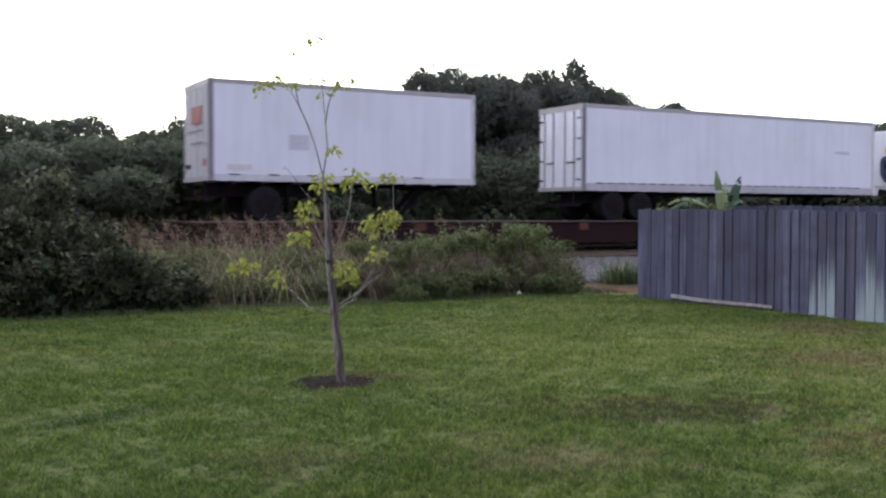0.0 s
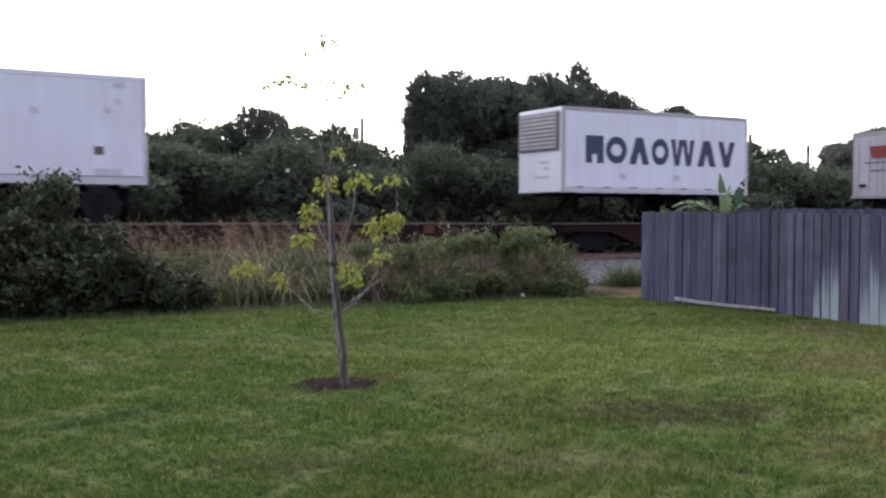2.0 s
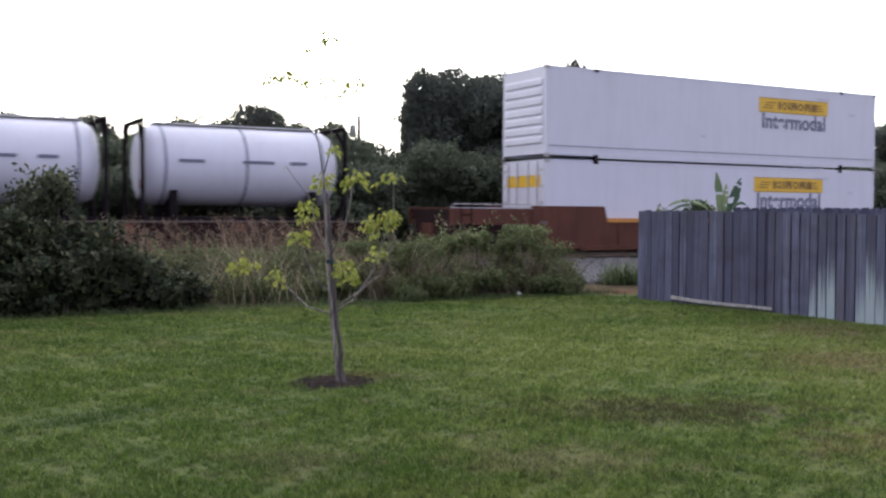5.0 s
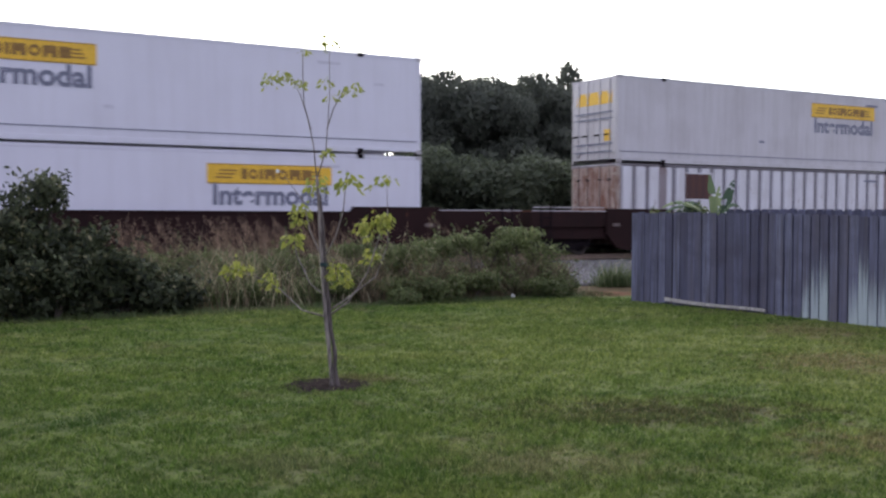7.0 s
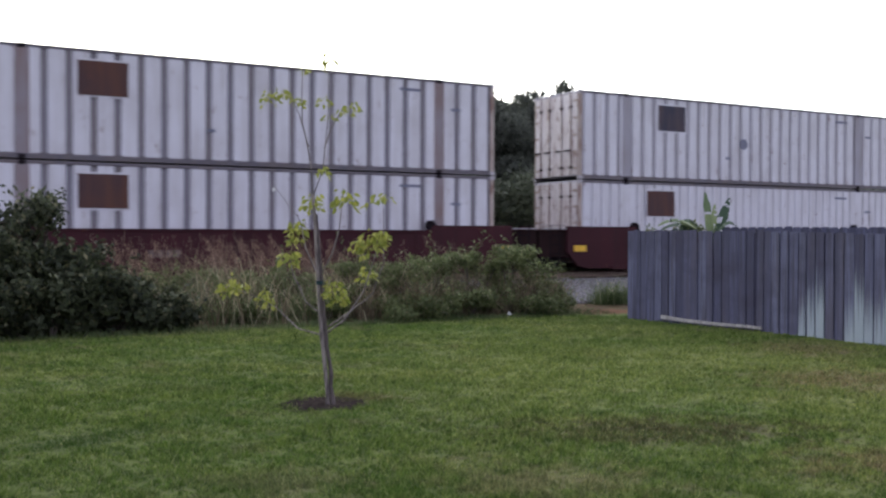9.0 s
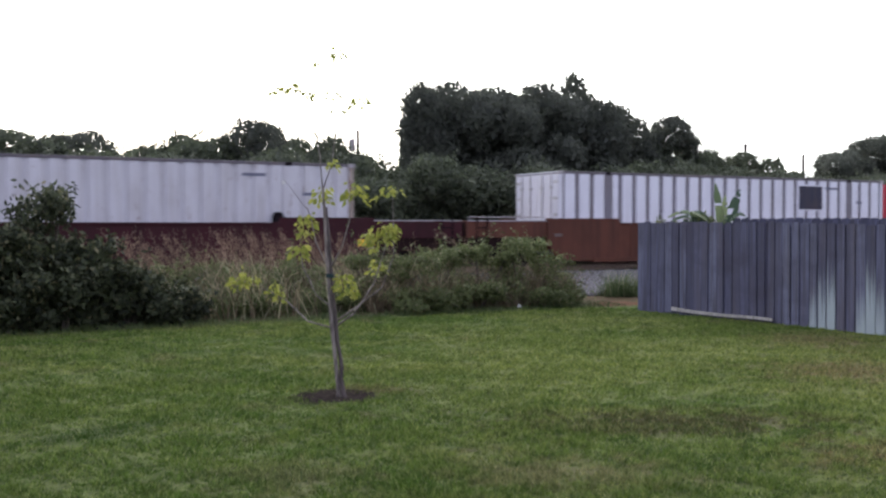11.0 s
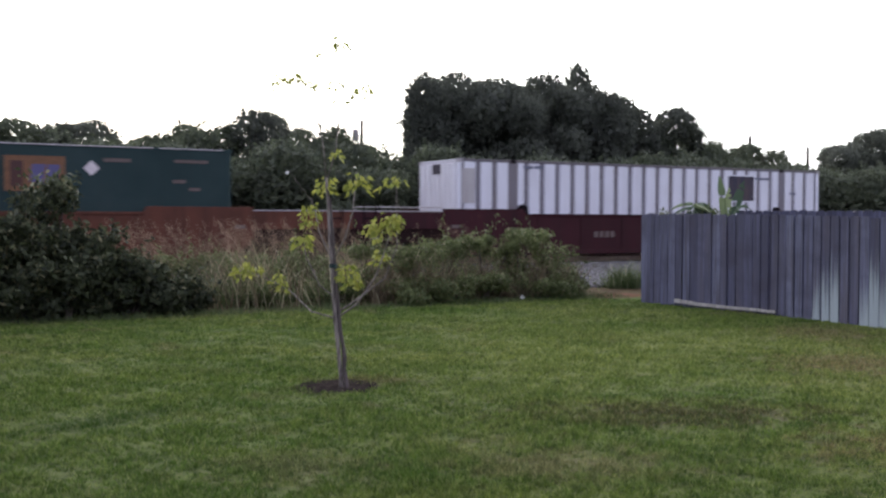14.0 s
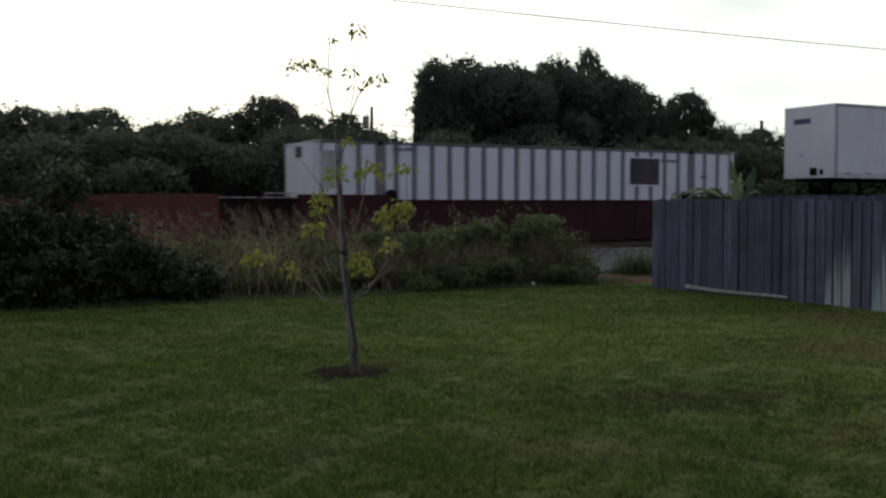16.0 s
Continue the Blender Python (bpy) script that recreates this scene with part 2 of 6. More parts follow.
def ground_material():
    m, nt, b = material("turf_and_soil", 0.95)
    v = coords(nt)
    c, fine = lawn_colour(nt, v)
    c = blend(nt, 0.6, c, (0.045, 0.042, 0.022))
    away = nt.nodes.new("ShaderNodeVectorMath")
    away.operation = "DOT_PRODUCT"
    away.inputs[1].default_value = (-UY, UX, 0)
    nt.links.new(v, away.inputs[0])
    rough = nt.nodes.new("ShaderNodeMath")
    rough.operation = "MULTIPLY_ADD"
    nt.links.new(tex_noise(nt, v, 1.3, 5.0), rough.inputs[0])
    rough.inputs[1].default_value = 2.0
    nt.links.new(away.outputs["Value"], rough.inputs[2])
    edge = nt.nodes.new("ShaderNodeMapRange")
    edge.inputs["From Min"].default_value, edge.inputs["From Max"].default_value = 18.4, 19.2
    nt.links.new(rough.outputs[0], edge.inputs["Value"])
    wild = ramp(nt, tex_noise(nt, v, 2.2, 6.0, 0.7), (0.35, (0.055, 0.040, 0.027)), (0.55, (0.085, 0.062, 0.036)), (0.72, (0.12, 0.092, 0.060)))
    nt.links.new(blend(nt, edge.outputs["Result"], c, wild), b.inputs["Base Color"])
    b.inputs["Specular IOR Level"].default_value = 0.1
    bump(nt, b, fine, 0.6, 0.03)
    return m


def blade_material():
    m, nt, b = material("grass_blade", 0.6)
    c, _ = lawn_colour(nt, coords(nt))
    r = random_per(nt, island=True)
    c = blend(nt, ramp(nt, r, (0.0, (0.95,) * 3), (0.50, (0,) * 3)), c, (0.030, 0.060, 0.016))
    c = blend(nt, ramp(nt, r, (0.84, (0,) * 3), (1.0, (0.6,) * 3)), c, (0.38, 0.38, 0.18))
    nt.links.new(c, b.inputs["Base Color"])
    b.inputs["Specular IOR Level"].default_value = 0.05
    t = nt.nodes.new("ShaderNodeBsdfTranslucent")
    nt.links.new(c, t.inputs["Color"])
    mix = nt.nodes.new("ShaderNodeMixShader")
    mix.inputs["Fac"].default_value = 0.35
    nt.links.new(b.outputs[0], mix.inputs[1])
    nt.links.new(t.outputs[0], mix.inputs[2])
    nt.links.new(mix.outputs[0], nt.nodes["Material Output"].inputs["Surface"])
    return m


def board_material(name="weathered_fence_wood", bleached=False, damp=0.7):
    """Weathered fence timber: grey grain down the board, damp dark tops, pale bleached streaks on some."""
    m, nt, b = material(name, 0.85)
    v, r = coords(nt), random_per(nt)
    v2 = shifted(nt, v)
    grain = tex_noise(nt, mapped(nt, v2, (26, 26, 1.3)), 1.0, 7.0, 0.7)
    patch = tex_noise(nt, mapped(nt, v2, (3, 3, 0.9)), 1.0, 4.0)
    c = ramp(nt, r, (0.0, (0.048, 0.049, 0.091)), (0.5, (0.076, 0.079, 0.136)), (1.0, (0.120, 0.127, 0.198)))
    c = blend(nt, ramp(nt, grain, (0.36, (0.85,) * 3), (0.56, (0,) * 3)), c, (0.030, 0.028, 0.040))
    c = blend(nt, ramp(nt, grain, (0.60, (0,) * 3), (0.74, (0.5,) * 3)), c, (0.20, 0.21, 0.265))
    c = blend(nt, ramp(nt, patch, (0.5, (0,) * 3), (0.72, (0.6,) * 3)), c, (0.075, 0.065, 0.08))
    # damp stains that run over several boards
    where = nt.nodes.new("ShaderNodeNewGeometry").outputs["Position"]
    stain = tex_noise(nt, mapped(nt, where, (1.1, 1.1, 1.5)), 1.0, 5.0, 0.6)
    c = blend(nt, ramp(nt, stain, (0.47, (0,) * 3), (0.66, (damp,) * 3)), c, (0.036, 0.033, 0.058))
    if bleached:
        sep = nt.nodes.new("ShaderNodeSeparateXYZ")
        nt.links.new(v, sep.inputs[0])
        edge = nt.nodes.new("ShaderNodeMath")
        edge.operation = "MULTIPLY_ADD"
        nt.links.new(tex_noise(nt, mapped(nt, v2, (30, 30, 0.8)), 1.0, 5.0, 0.7), edge.inputs[0])
        edge.inputs[1].default_value = 0.95
        each = nt.nodes.new("ShaderNodeMath")
        each.operation = "MULTIPLY_ADD"
        nt.links.new(r, each.inputs[0])
        each.inputs[1].default_value = 0.25
        up = nt.nodes.new("ShaderNodeMath")
        up.operation = "MULTIPLY"
        up.inputs[1].default_value = 0.78
        nt.links.new(sep.outputs["Z"], up.inputs[0])
        nt.links.new(up.outputs[0], each.inputs[2])
        nt.links.new(each.outputs[0], edge.inputs[2])
        c = blend(nt, ramp(nt, edge.outputs[0], (0.74, (0.85,) * 3), (0.98, (0,) * 3)), c, (0.30, 0.35, 0.38))
    nt.links.new(c, b.inputs["Base Color"])
    bump(nt, b, grain, 0.5, 0.006)
    return m


def stone_material():
    m, nt, b = material("ballast_stone", 0.9)
    r = random_per(nt, island=True)
    n = tex_noise(nt, coords(nt), 30.0, 4.0)
    c = ramp(nt, r, (0.0, (0.050, 0.046, 0.050)), (0.6, (0.125, 0.120, 0.130)), (1.0, (0.30, 0.29, 0.31)))
    nt.links.new(blend(nt, n, c, (0.13, 0.122, 0.13)), b.inputs["Base Color"])
    b.inputs["Specular IOR Level"].default_value = 0.15
    return m


def bark_material(name, a, b_):
    m, nt, b = material(name, 0.9)
    v = coords(nt)
    n = tex_noise(nt, mapped(nt, v, (28, 28, 6)), 1.0, 6.0)
    nt.links.new(ramp(nt, n, (0.35, a), (0.68, b_)), b.inputs["Base Color"])
    bump(nt, b, n, 0.5, 0.01)
    return m


MAT = {
    "white": paint("white_trailer_paint", (0.645, 0.648, 0.722), amount=0.15),
    "white_new": paint("white_container_paint", (0.560, 0.553, 0.628), amount=0.09, rough=0.45, sheen=0.35),
    "white_dull": paint("dull_white_container_paint", (0.46, 0.445, 0.475), amount=0.25, rough=0.6, sheen=0.3),
    "white_rusty": paint("old_white_container_paint", (0.535, 0.53, 0.575), amount=0.34, rust=0.33),
    "white_very_rusty": paint("heavily_rusted_white_paint", (0.56, 0.53, 0.545), (0.24, 0.16, 0.12), 0.5, rust=0.62),
    "light_rail": paint("light_grey_rail_paint", (0.50, 0.49, 0.53), amount=0.25),
    "grey_sill": paint("grey_sill_paint", (0.40, 0.385, 0.43), amount=0.3),
    "streaked_pale": paint("streaked_pale_grey_paint", (0.27, 0.26, 0.30), amount=0.45),
    "streaked_grey": paint("streaked_grey_paint", (0.150, 0.142, 0.175), amount=0.45),
    "grey_band": paint("dark_grey_rail_paint", (0.085, 0.075, 0.095), amount=0.4),
    "worn_post": paint("rust_streaked_grey_posts", (0.21, 0.19, 0.215), (0.15, 0.075, 0.05), 0.8, rust=0.3),
    "rust_post": paint("rust_stained_posts", (0.36, 0.30, 0.27), amount=0.6, rust=0.8),
    "red": paint("red_container_paint", (0.40, 0.024, 0.054), (0.2, 0.03, 0.04), 0.3),
    "green": paint("dark_green_container_paint", (0.007, 0.027, 0.029), (0.010, 0.018, 0.020), 0.3, rough=0.7),
    "aluminium": plain("dull_aluminium", (0.45, 0.44, 0.46), 0.45, 0.6),
    "grey_rail": paint("grey_rail_paint", (0.34, 0.32, 0.34), amount=0.35),
    "dark": plain("dark_underframe", (0.015, 0.012, 0.014), 0.92),
    "black": plain("black_rubber", (0.016, 0.016, 0.017), 0.92),
    "maroon": paint("maroon_railcar_paint", (0.046, 0.0150, 0.0190), (0.022, 0.015, 0.016), 0.6, 0.8, 0.15, sheen=0.12),
    "rustbrown": paint("rust_brown_railcar_paint", (0.108, 0.044, 0.031), (0.034, 0.022, 0.020), 0.6, 0.8, 0.2, sheen=0.12),
    "darkbrown": paint("dark_brown_railcar_paint", (0.020, 0.009, 0.009), (0.011, 0.008, 0.008), 0.5, 0.8, 0.1, sheen=0.12),
    "oranges": paint("orange_railcar_paint", (0.50, 0.21, 0.035), (0.16, 0.08, 0.04), 0.4),
    "orange_sign": plain("orange_sign_paint", (0.82, 0.088, 0.022), 0.5, 0, 0.06),
    "yellow_sign": plain("yellow_sign_paint", (0.62, 0.37, 0.022), 0.5, 0, 0.12),
    "sign_brown": plain("brown_lettering_paint", (0.20, 0.105, 0.018), 0.6, 0, 0.2),
    "navy": plain("navy_lettering_paint", (0.022, 0.030, 0.075), 0.5, 0, 0.1),
    "slate": plain("slate_lettering_paint", (0.13, 0.135, 0.19), 0.5, 0, 0.1),
    "pale_mark": plain("pale_lettering_paint", (0.55, 0.50, 0.52), 0.6, 0, 0.1),
    "red_pale": plain("faded_pale_red_paint", (0.50, 0.24, 0.27), 0.6, 0, 0.1),
    "dull_orange": plain("grimy_orange_paint", (0.15, 0.072, 0.036), 0.8, 0, 0.2),
    "dull_plate": paint("scuffed_grey_plate", (0.40, 0.38, 0.39), (0.16, 0.12, 0.10), 0.5, 0.6),
    "dim_mark": plain("grimy_marking_and_highlight_paint", (0.11, 0.080, 0.074), 0.7, 0, 0.2),
    "faint_mark": plain("faded_marking_paint", (0.46, 0.45, 0.52), 0.6, 0, 0.1),
    "red_mark": plain("red_marking_paint", (0.20, 0.026, 0.030), 0.6, 0, 0.1),
    "placard": paint("rusty_brown_placard", (0.060, 0.034, 0.036), (0.12, 0.054, 0.032), 0.6, 0.7, 0.25, sheen=0.2),
    "placard_blue": paint("dark_slate_placard", (0.040, 0.042, 0.062), (0.10, 0.07, 0.07), 0.8, 0.7, sheen=0.2),
    "blue_mark": plain("blue_lettering_paint", (0.07, 0.065, 0.17), 0.5, 0, 0.1),
    "ground": ground_material(),
    "blade": blade_material(),
    "soil": plain("dark_mulch", (0.026, 0.021, 0.020), 0.95, 0, 0.75, 16.0),
    "dirt": plain("reddish_dirt", (0.115, 0.066, 0.048), 0.95, 0, 0.5, 6.0),
    "ballast": plain("ballast_bed", (0.085, 0.080, 0.085), 0.95, 0, 0.5, 14.0),
    "stone": stone_material(),
    "rust_door": paint("rust_eaten_white_paint", (0.34, 0.27, 0.25), (0.13, 0.060, 0.040), 0.95, 0.7, 1.0),
    "wheel_steel": plain("grimy_wheel_steel", (0.045, 0.036, 0.032), 0.7, 0.3),
    "steel": plain("worn_rail_steel", (0.22, 0.16, 0.13), 0.5, 0.7),
    "tie": plain("creosoted_tie", (0.05, 0.04, 0.035), 0.9),
    "board": board_material(),
    "board_dry": board_material("dry_fence_wood", damp=0.1),
    "board_pale": board_material("bleached_fence_wood", True),
    "bark": bark_material("tree_bark", (0.035, 0.028, 0.024), (0.10, 0.08, 0.07)),
    "sapling_bark_dark": bark_material("dark_sapling_bark", (0.030, 0.023, 0.024), (0.100, 0.080, 0.078)),
    "sapling_bark": bark_material("smooth_sapling_bark", (0.070, 0.058, 0.055), (0.260, 0.225, 0.208)),
    "tree_leaf": leaf_material("tree_foliage", (0.072, 0.082, 0.070), (0.122, 0.134, 0.106), 0.52, gloss=0.4),
    "tree_leaf_light": leaf_material("lighter_tree_foliage", (0.068, 0.084, 0.060), (0.122, 0.142, 0.088), 0.52, gloss=0.4),
    "bush_leaf": leaf_material("hedge_foliage", (0.020, 0.026, 0.018), (0.088, 0.104, 0.054), bright=(0.21, 0.19, 0.11)),
    "shrub_leaf": leaf_material("shrub_foliage", (0.068, 0.092, 0.040), (0.205, 0.235, 0.098), bright=(0.36, 0.33, 0.21)),
    "sapling_leaf": leaf_material("young_yellow_green_leaves", (0.18, 0.22, 0.048), (0.41, 0.41, 0.10), 0.4),
    "single_leaf": leaf_material("young_tree_leaf", (0.18, 0.22, 0.048), (0.41, 0.41, 0.10), 0.4, island=False),
    "dry_grass": leaf_material("dry_tall_grass", (0.078, 0.064, 0.046), (0.285, 0.225, 0.150), 0.35),
    "seed_head": leaf_material("russet_grass_plumes", (0.20, 0.132, 0.10), (0.38, 0.275, 0.20), 0.4),
    "weed": leaf_material("green_weeds", (0.050, 0.078, 0.034), (0.150, 0.185, 0.084), 0.35),
    "banana_dark": leaf_material("bluish_banana_leaf", (0.035, 0.062, 0.045), (0.105, 0.150, 0.095), 0.35),
    "banana": leaf_material("banana_leaf", (0.085, 0.125, 0.07), (0.24, 0.29, 0.15), 0.35),
    "reed": leaf_material("pale_reeds", (0.30, 0.28, 0.17), (0.52, 0.48, 0.34), 0.4),
    "wood_pole": bark_material("utility_pole_wood", (0.05, 0.04, 0.035), (0.11, 0.09, 0.08)),
    "wire": plain("black_wire", (0.03, 0.03, 0.035), 0.6),
    "pale_wood": bark_material("pale_bleached_wood", (0.20, 0.19, 0.18), (0.40, 0.38, 0.37)),
    "paper": plain("pale_litter", (0.6, 0.6, 0.58), 0.8, 0, 0.1),
}

# ======== mesh helpers ========
class Geo:
    """Collects vertices and faces of one mesh."""

    def __init__(self):
        self.v, self.f, self.slots, self.m = [], [], [], []

    def add(self, verts, faces, mat):
        if mat not in self.slots:
            self.slots.append(mat)
        k, i = len(self.v), self.slots.index(mat)
        self.v += [tuple(p) for p in verts]
        self.f += [tuple(a + k for a in f) for f in faces]
        self.m += [i] * len(faces)
        return self

    def box(self, mat, x0, x1, y0, y1, z0, z1):
        p = [(x, y, z) for z in (z0, z1) for y in (y0, y1) for x in (x0, x1)]
        return self.add(p, [(0, 2, 3, 1), (4, 5, 7, 6), (0, 1, 5, 4), (2, 6, 7, 3), (0, 4, 6, 2), (1, 3, 7, 5)], mat)

    def prism(self, mat, profile, a, b, axis="y"):
        """A closed profile, swept along an axis from a to b. The profile lies in the other two axes, in x, y, z order."""
        def at(p, d):
            return {"x": (d, p[0], p[1]), "y": (p[0], d, p[1]), "z": (p[0], p[1], d)}[axis]
        n = len(profile)
        v = [at(p, a) for p in profile] + [at(p, b) for p in profile]
        f = [tuple(range(n))[::-1], tuple(range(n, 2 * n))] + [(i, (i + 1) % n, n + (i + 1) % n, n + i) for i in range(n)]
        return self.add(v, f, mat)

    def disc(self, mat, cx, cz, r, y0, y1, n=20, axis="y"):
        pts = [(cx + r * math.cos(2 * math.pi * i / n), cz + r * math.sin(2 * math.pi * i / n)) for i in range(n)]
        return self.prism(mat, pts, y0, y1, axis)

    def tube(self, mat, points, radii, n=7):
        """A tapered tube along a line of points."""
        pts = [Vector(p) for p in points]
        v, f = [], []
        for i, p in enumerate(pts):
            d = (pts[min(i + 1, len(pts) - 1)] - pts[max(i - 1, 0)]).normalized()
            a = d.cross(Vector((0.31, 0.95, 0.11))).normalized()
            b = d.cross(a)
            for k in range(n):
                w = 2 * math.pi * k / n
                v.append(p + radii[i] * (math.cos(w) * a + math.sin(w) * b))
        for i in range(len(pts) - 1):
            for k in range(n):
                f.append((i * n + k, i * n + (k + 1) % n, (i + 1) * n + (k + 1) % n, (i + 1) * n + k))
        f.append(tuple(range(n))[::-1])
        f.append(tuple(range((len(pts) - 1) * n, len(pts) * n)))
        return self.add(v, f, mat)

    def mesh(self, name, smooth=False):
        me = bpy.data.meshes.new(name)
        me.from_pydata(self.v, [], self.f)
        for s in self.slots:
            me.materials.append(MAT[s])
        me.polygons.foreach_set("material_index", self.m)
        if smooth:
            me.polygons.foreach_set("use_smooth", [True] * len(self.f))
        me.update()
        bm = bmesh.new()
        bm.from_mesh(me)
        bmesh.ops.recalc_face_normals(bm, faces=bm.faces)
        bm.to_mesh(me)
        bm.free()
        return me


def part(name, geo, parent, label="", bevel=0.0, smooth=False, at=None):
    """Links a Geo, or a ready mesh, as one mesh object under a thing or a part."""
    ob = new(name, geo if isinstance(geo, bpy.types.Mesh) else geo.mesh(name, smooth))
    ob.parent = parent
    if at is not None:
        ob.location = at
    if bevel:
        b = ob.modifiers.new("bevel", "BEVEL")
        b.width, b.segments, b.limit_method = bevel, 2, "ANGLE"
    return tagged(ob, label=label)


def thing(name, label, category, group="", kind="", m=None):
    ob = new(name)
    ob.empty_display_size = 0.3
    if m is not None:
        ob.matrix_world = m
    return tagged(ob, label, category, group, kind)


def fast_mesh(name, verts, faces, mat, sides):
    """A mesh of many faces with equal numbers of corners, from arrays."""
    me = bpy.data.meshes.new(name)
    nf = len(faces)
    me.vertices.add(len(verts))
    me.vertices.foreach_set("co", np.asarray(verts, np.float32).ravel())
    me.loops.add(nf * sides)
    me.loops.foreach_set("vertex_index", np.asarray(faces, np.int32).ravel())
    me.polygons.add(nf)
    me.polygons.foreach_set("loop_start", np.arange(0, nf * sides, sides, dtype=np.int32))
    me.polygons.foreach_set("loop_total", np.full(nf, sides, np.int32))
    me.materials.append(MAT[mat])
    me.update(calc_edges=True)
    me.validate()
    return me


def leaf_mesh(name, centres, size, mat, rng, slim=0.45, droop=0.0, out=None, soft=0.6, ways=None):
    """One four-cornered leaf at each centre, turned at random. out: the way out of the mass, to which the shading of the leaves leans."""
    n = len(centres)
    a = rng.normal(size=(n, 3)) if ways is None else ways + rng.normal(0, 0.35, (n, 3))
    a[:, 2] -= droop
    a /= np.linalg.norm(a, axis=1)[:, None]
    b = np.cross(a, rng.normal(size=(n, 3)))
    b /= np.linalg.norm(b, axis=1)[:, None]
    s = (size * rng.uniform(0.6, 1.35, n))[:, None]
    c = np.asarray(centres)
    v = np.stack([c, c + a * s * 0.5 + b * s * slim * 0.5, c + a * s, c + a * s * 0.5 - b * s * slim * 0.5], 1).reshape(-1, 3)
    f = np.arange(4 * n).reshape(n, 4)
    if out is None:
        return fast_mesh(name, v, f, mat, 4)
    face = np.cross(a, b)
    away = np.sum(face * out, axis=1) > 0
    f[away] = f[away][:, ::-1]
    face[~away] *= -1
    me = fast_mesh(name, v, f, mat, 4)
    me.polygons.foreach_set("use_smooth", np.ones(n, bool))
    lean = soft * out + (1 - soft) * face
    lean /= np.linalg.norm(lean, axis=1)[:, None]
    me.normals_split_custom_set_from_vertices(np.repeat(lean, 4, axis=0))
    return me


def outward(points, masses):
    """Unit ways out of the masses (x, y, z, rx, ry, rz), from the mass whose skin is nearest to each point."""
    best, way = np.full(len(points), 1e9), np.zeros((len(points), 3))
    for m in masses:
        d = (points - np.array(m[:3])) / np.array(m[3:])
        q = np.abs(np.linalg.norm(d, axis=1) - 1)
        near = q < best
        best[near] = q[near]
        way[near] = (d / np.array(m[3:]))[near]
    return way / np.maximum(np.linalg.norm(way, axis=1), 1e-6)[:, None]


def blob_points(rng, blobs, per, thick=0.45):
    """Points in the shells of many small lumps: (x, y, z, radius)."""
    out = []
    for x, y, z, r in blobs:
        d = rng.normal(size=(per, 3))
        d /= np.linalg.norm(d, axis=1)[:, None]
        q = r * (1 - thick * rng.random(per) ** 1.5)
        out.append(np.array((x, y, z)) + d * q[:, None] * np.array((1, 1, 0.82)))
    return np.concatenate(out)

# ======== ground, track, lawn ========
LAWN_EDGE = 17.7      # metres from the camera, square to the track


def ground_height(s, n):
    if n < LAWN_EDGE:
        return 0.0
    return 0.10 * min((n - LAWN_EDGE) / 1.5, 1.0)


def make_ground():
    ss = [-900, -400, -150, -60] + [x * 1.0 for x in range(-30, 61)] + [90, 150, 300, 900]
    ns = [-900, -300, -80, -30] + [x * 1.0 for x in range(-12, 25)] + [24.4, 26, 28, 31, 33] + [36, 40, 46, 55, 80, 160, 400, 2500]
    v = [along(s, n, ground_height(s, n) + (0.012 * noise.noise((s * 0.6, n * 0.6, 0)) if -30 < s < 60 and 0 < n < 24 else 0)) for n in ns for s in ss]
    w = len(ss)
    f = [(j * w + i, j * w + i + 1, (j + 1) * w + i + 1, (j + 1) * w + i) for j in range(len(ns) - 1) for i in range(w - 1)]
    ob = new("ground", Geo().add(v, f, "ground").mesh("ground", True))
    tagged(ob, "mown green lawn running into rough ground", "ground", kind="structure")


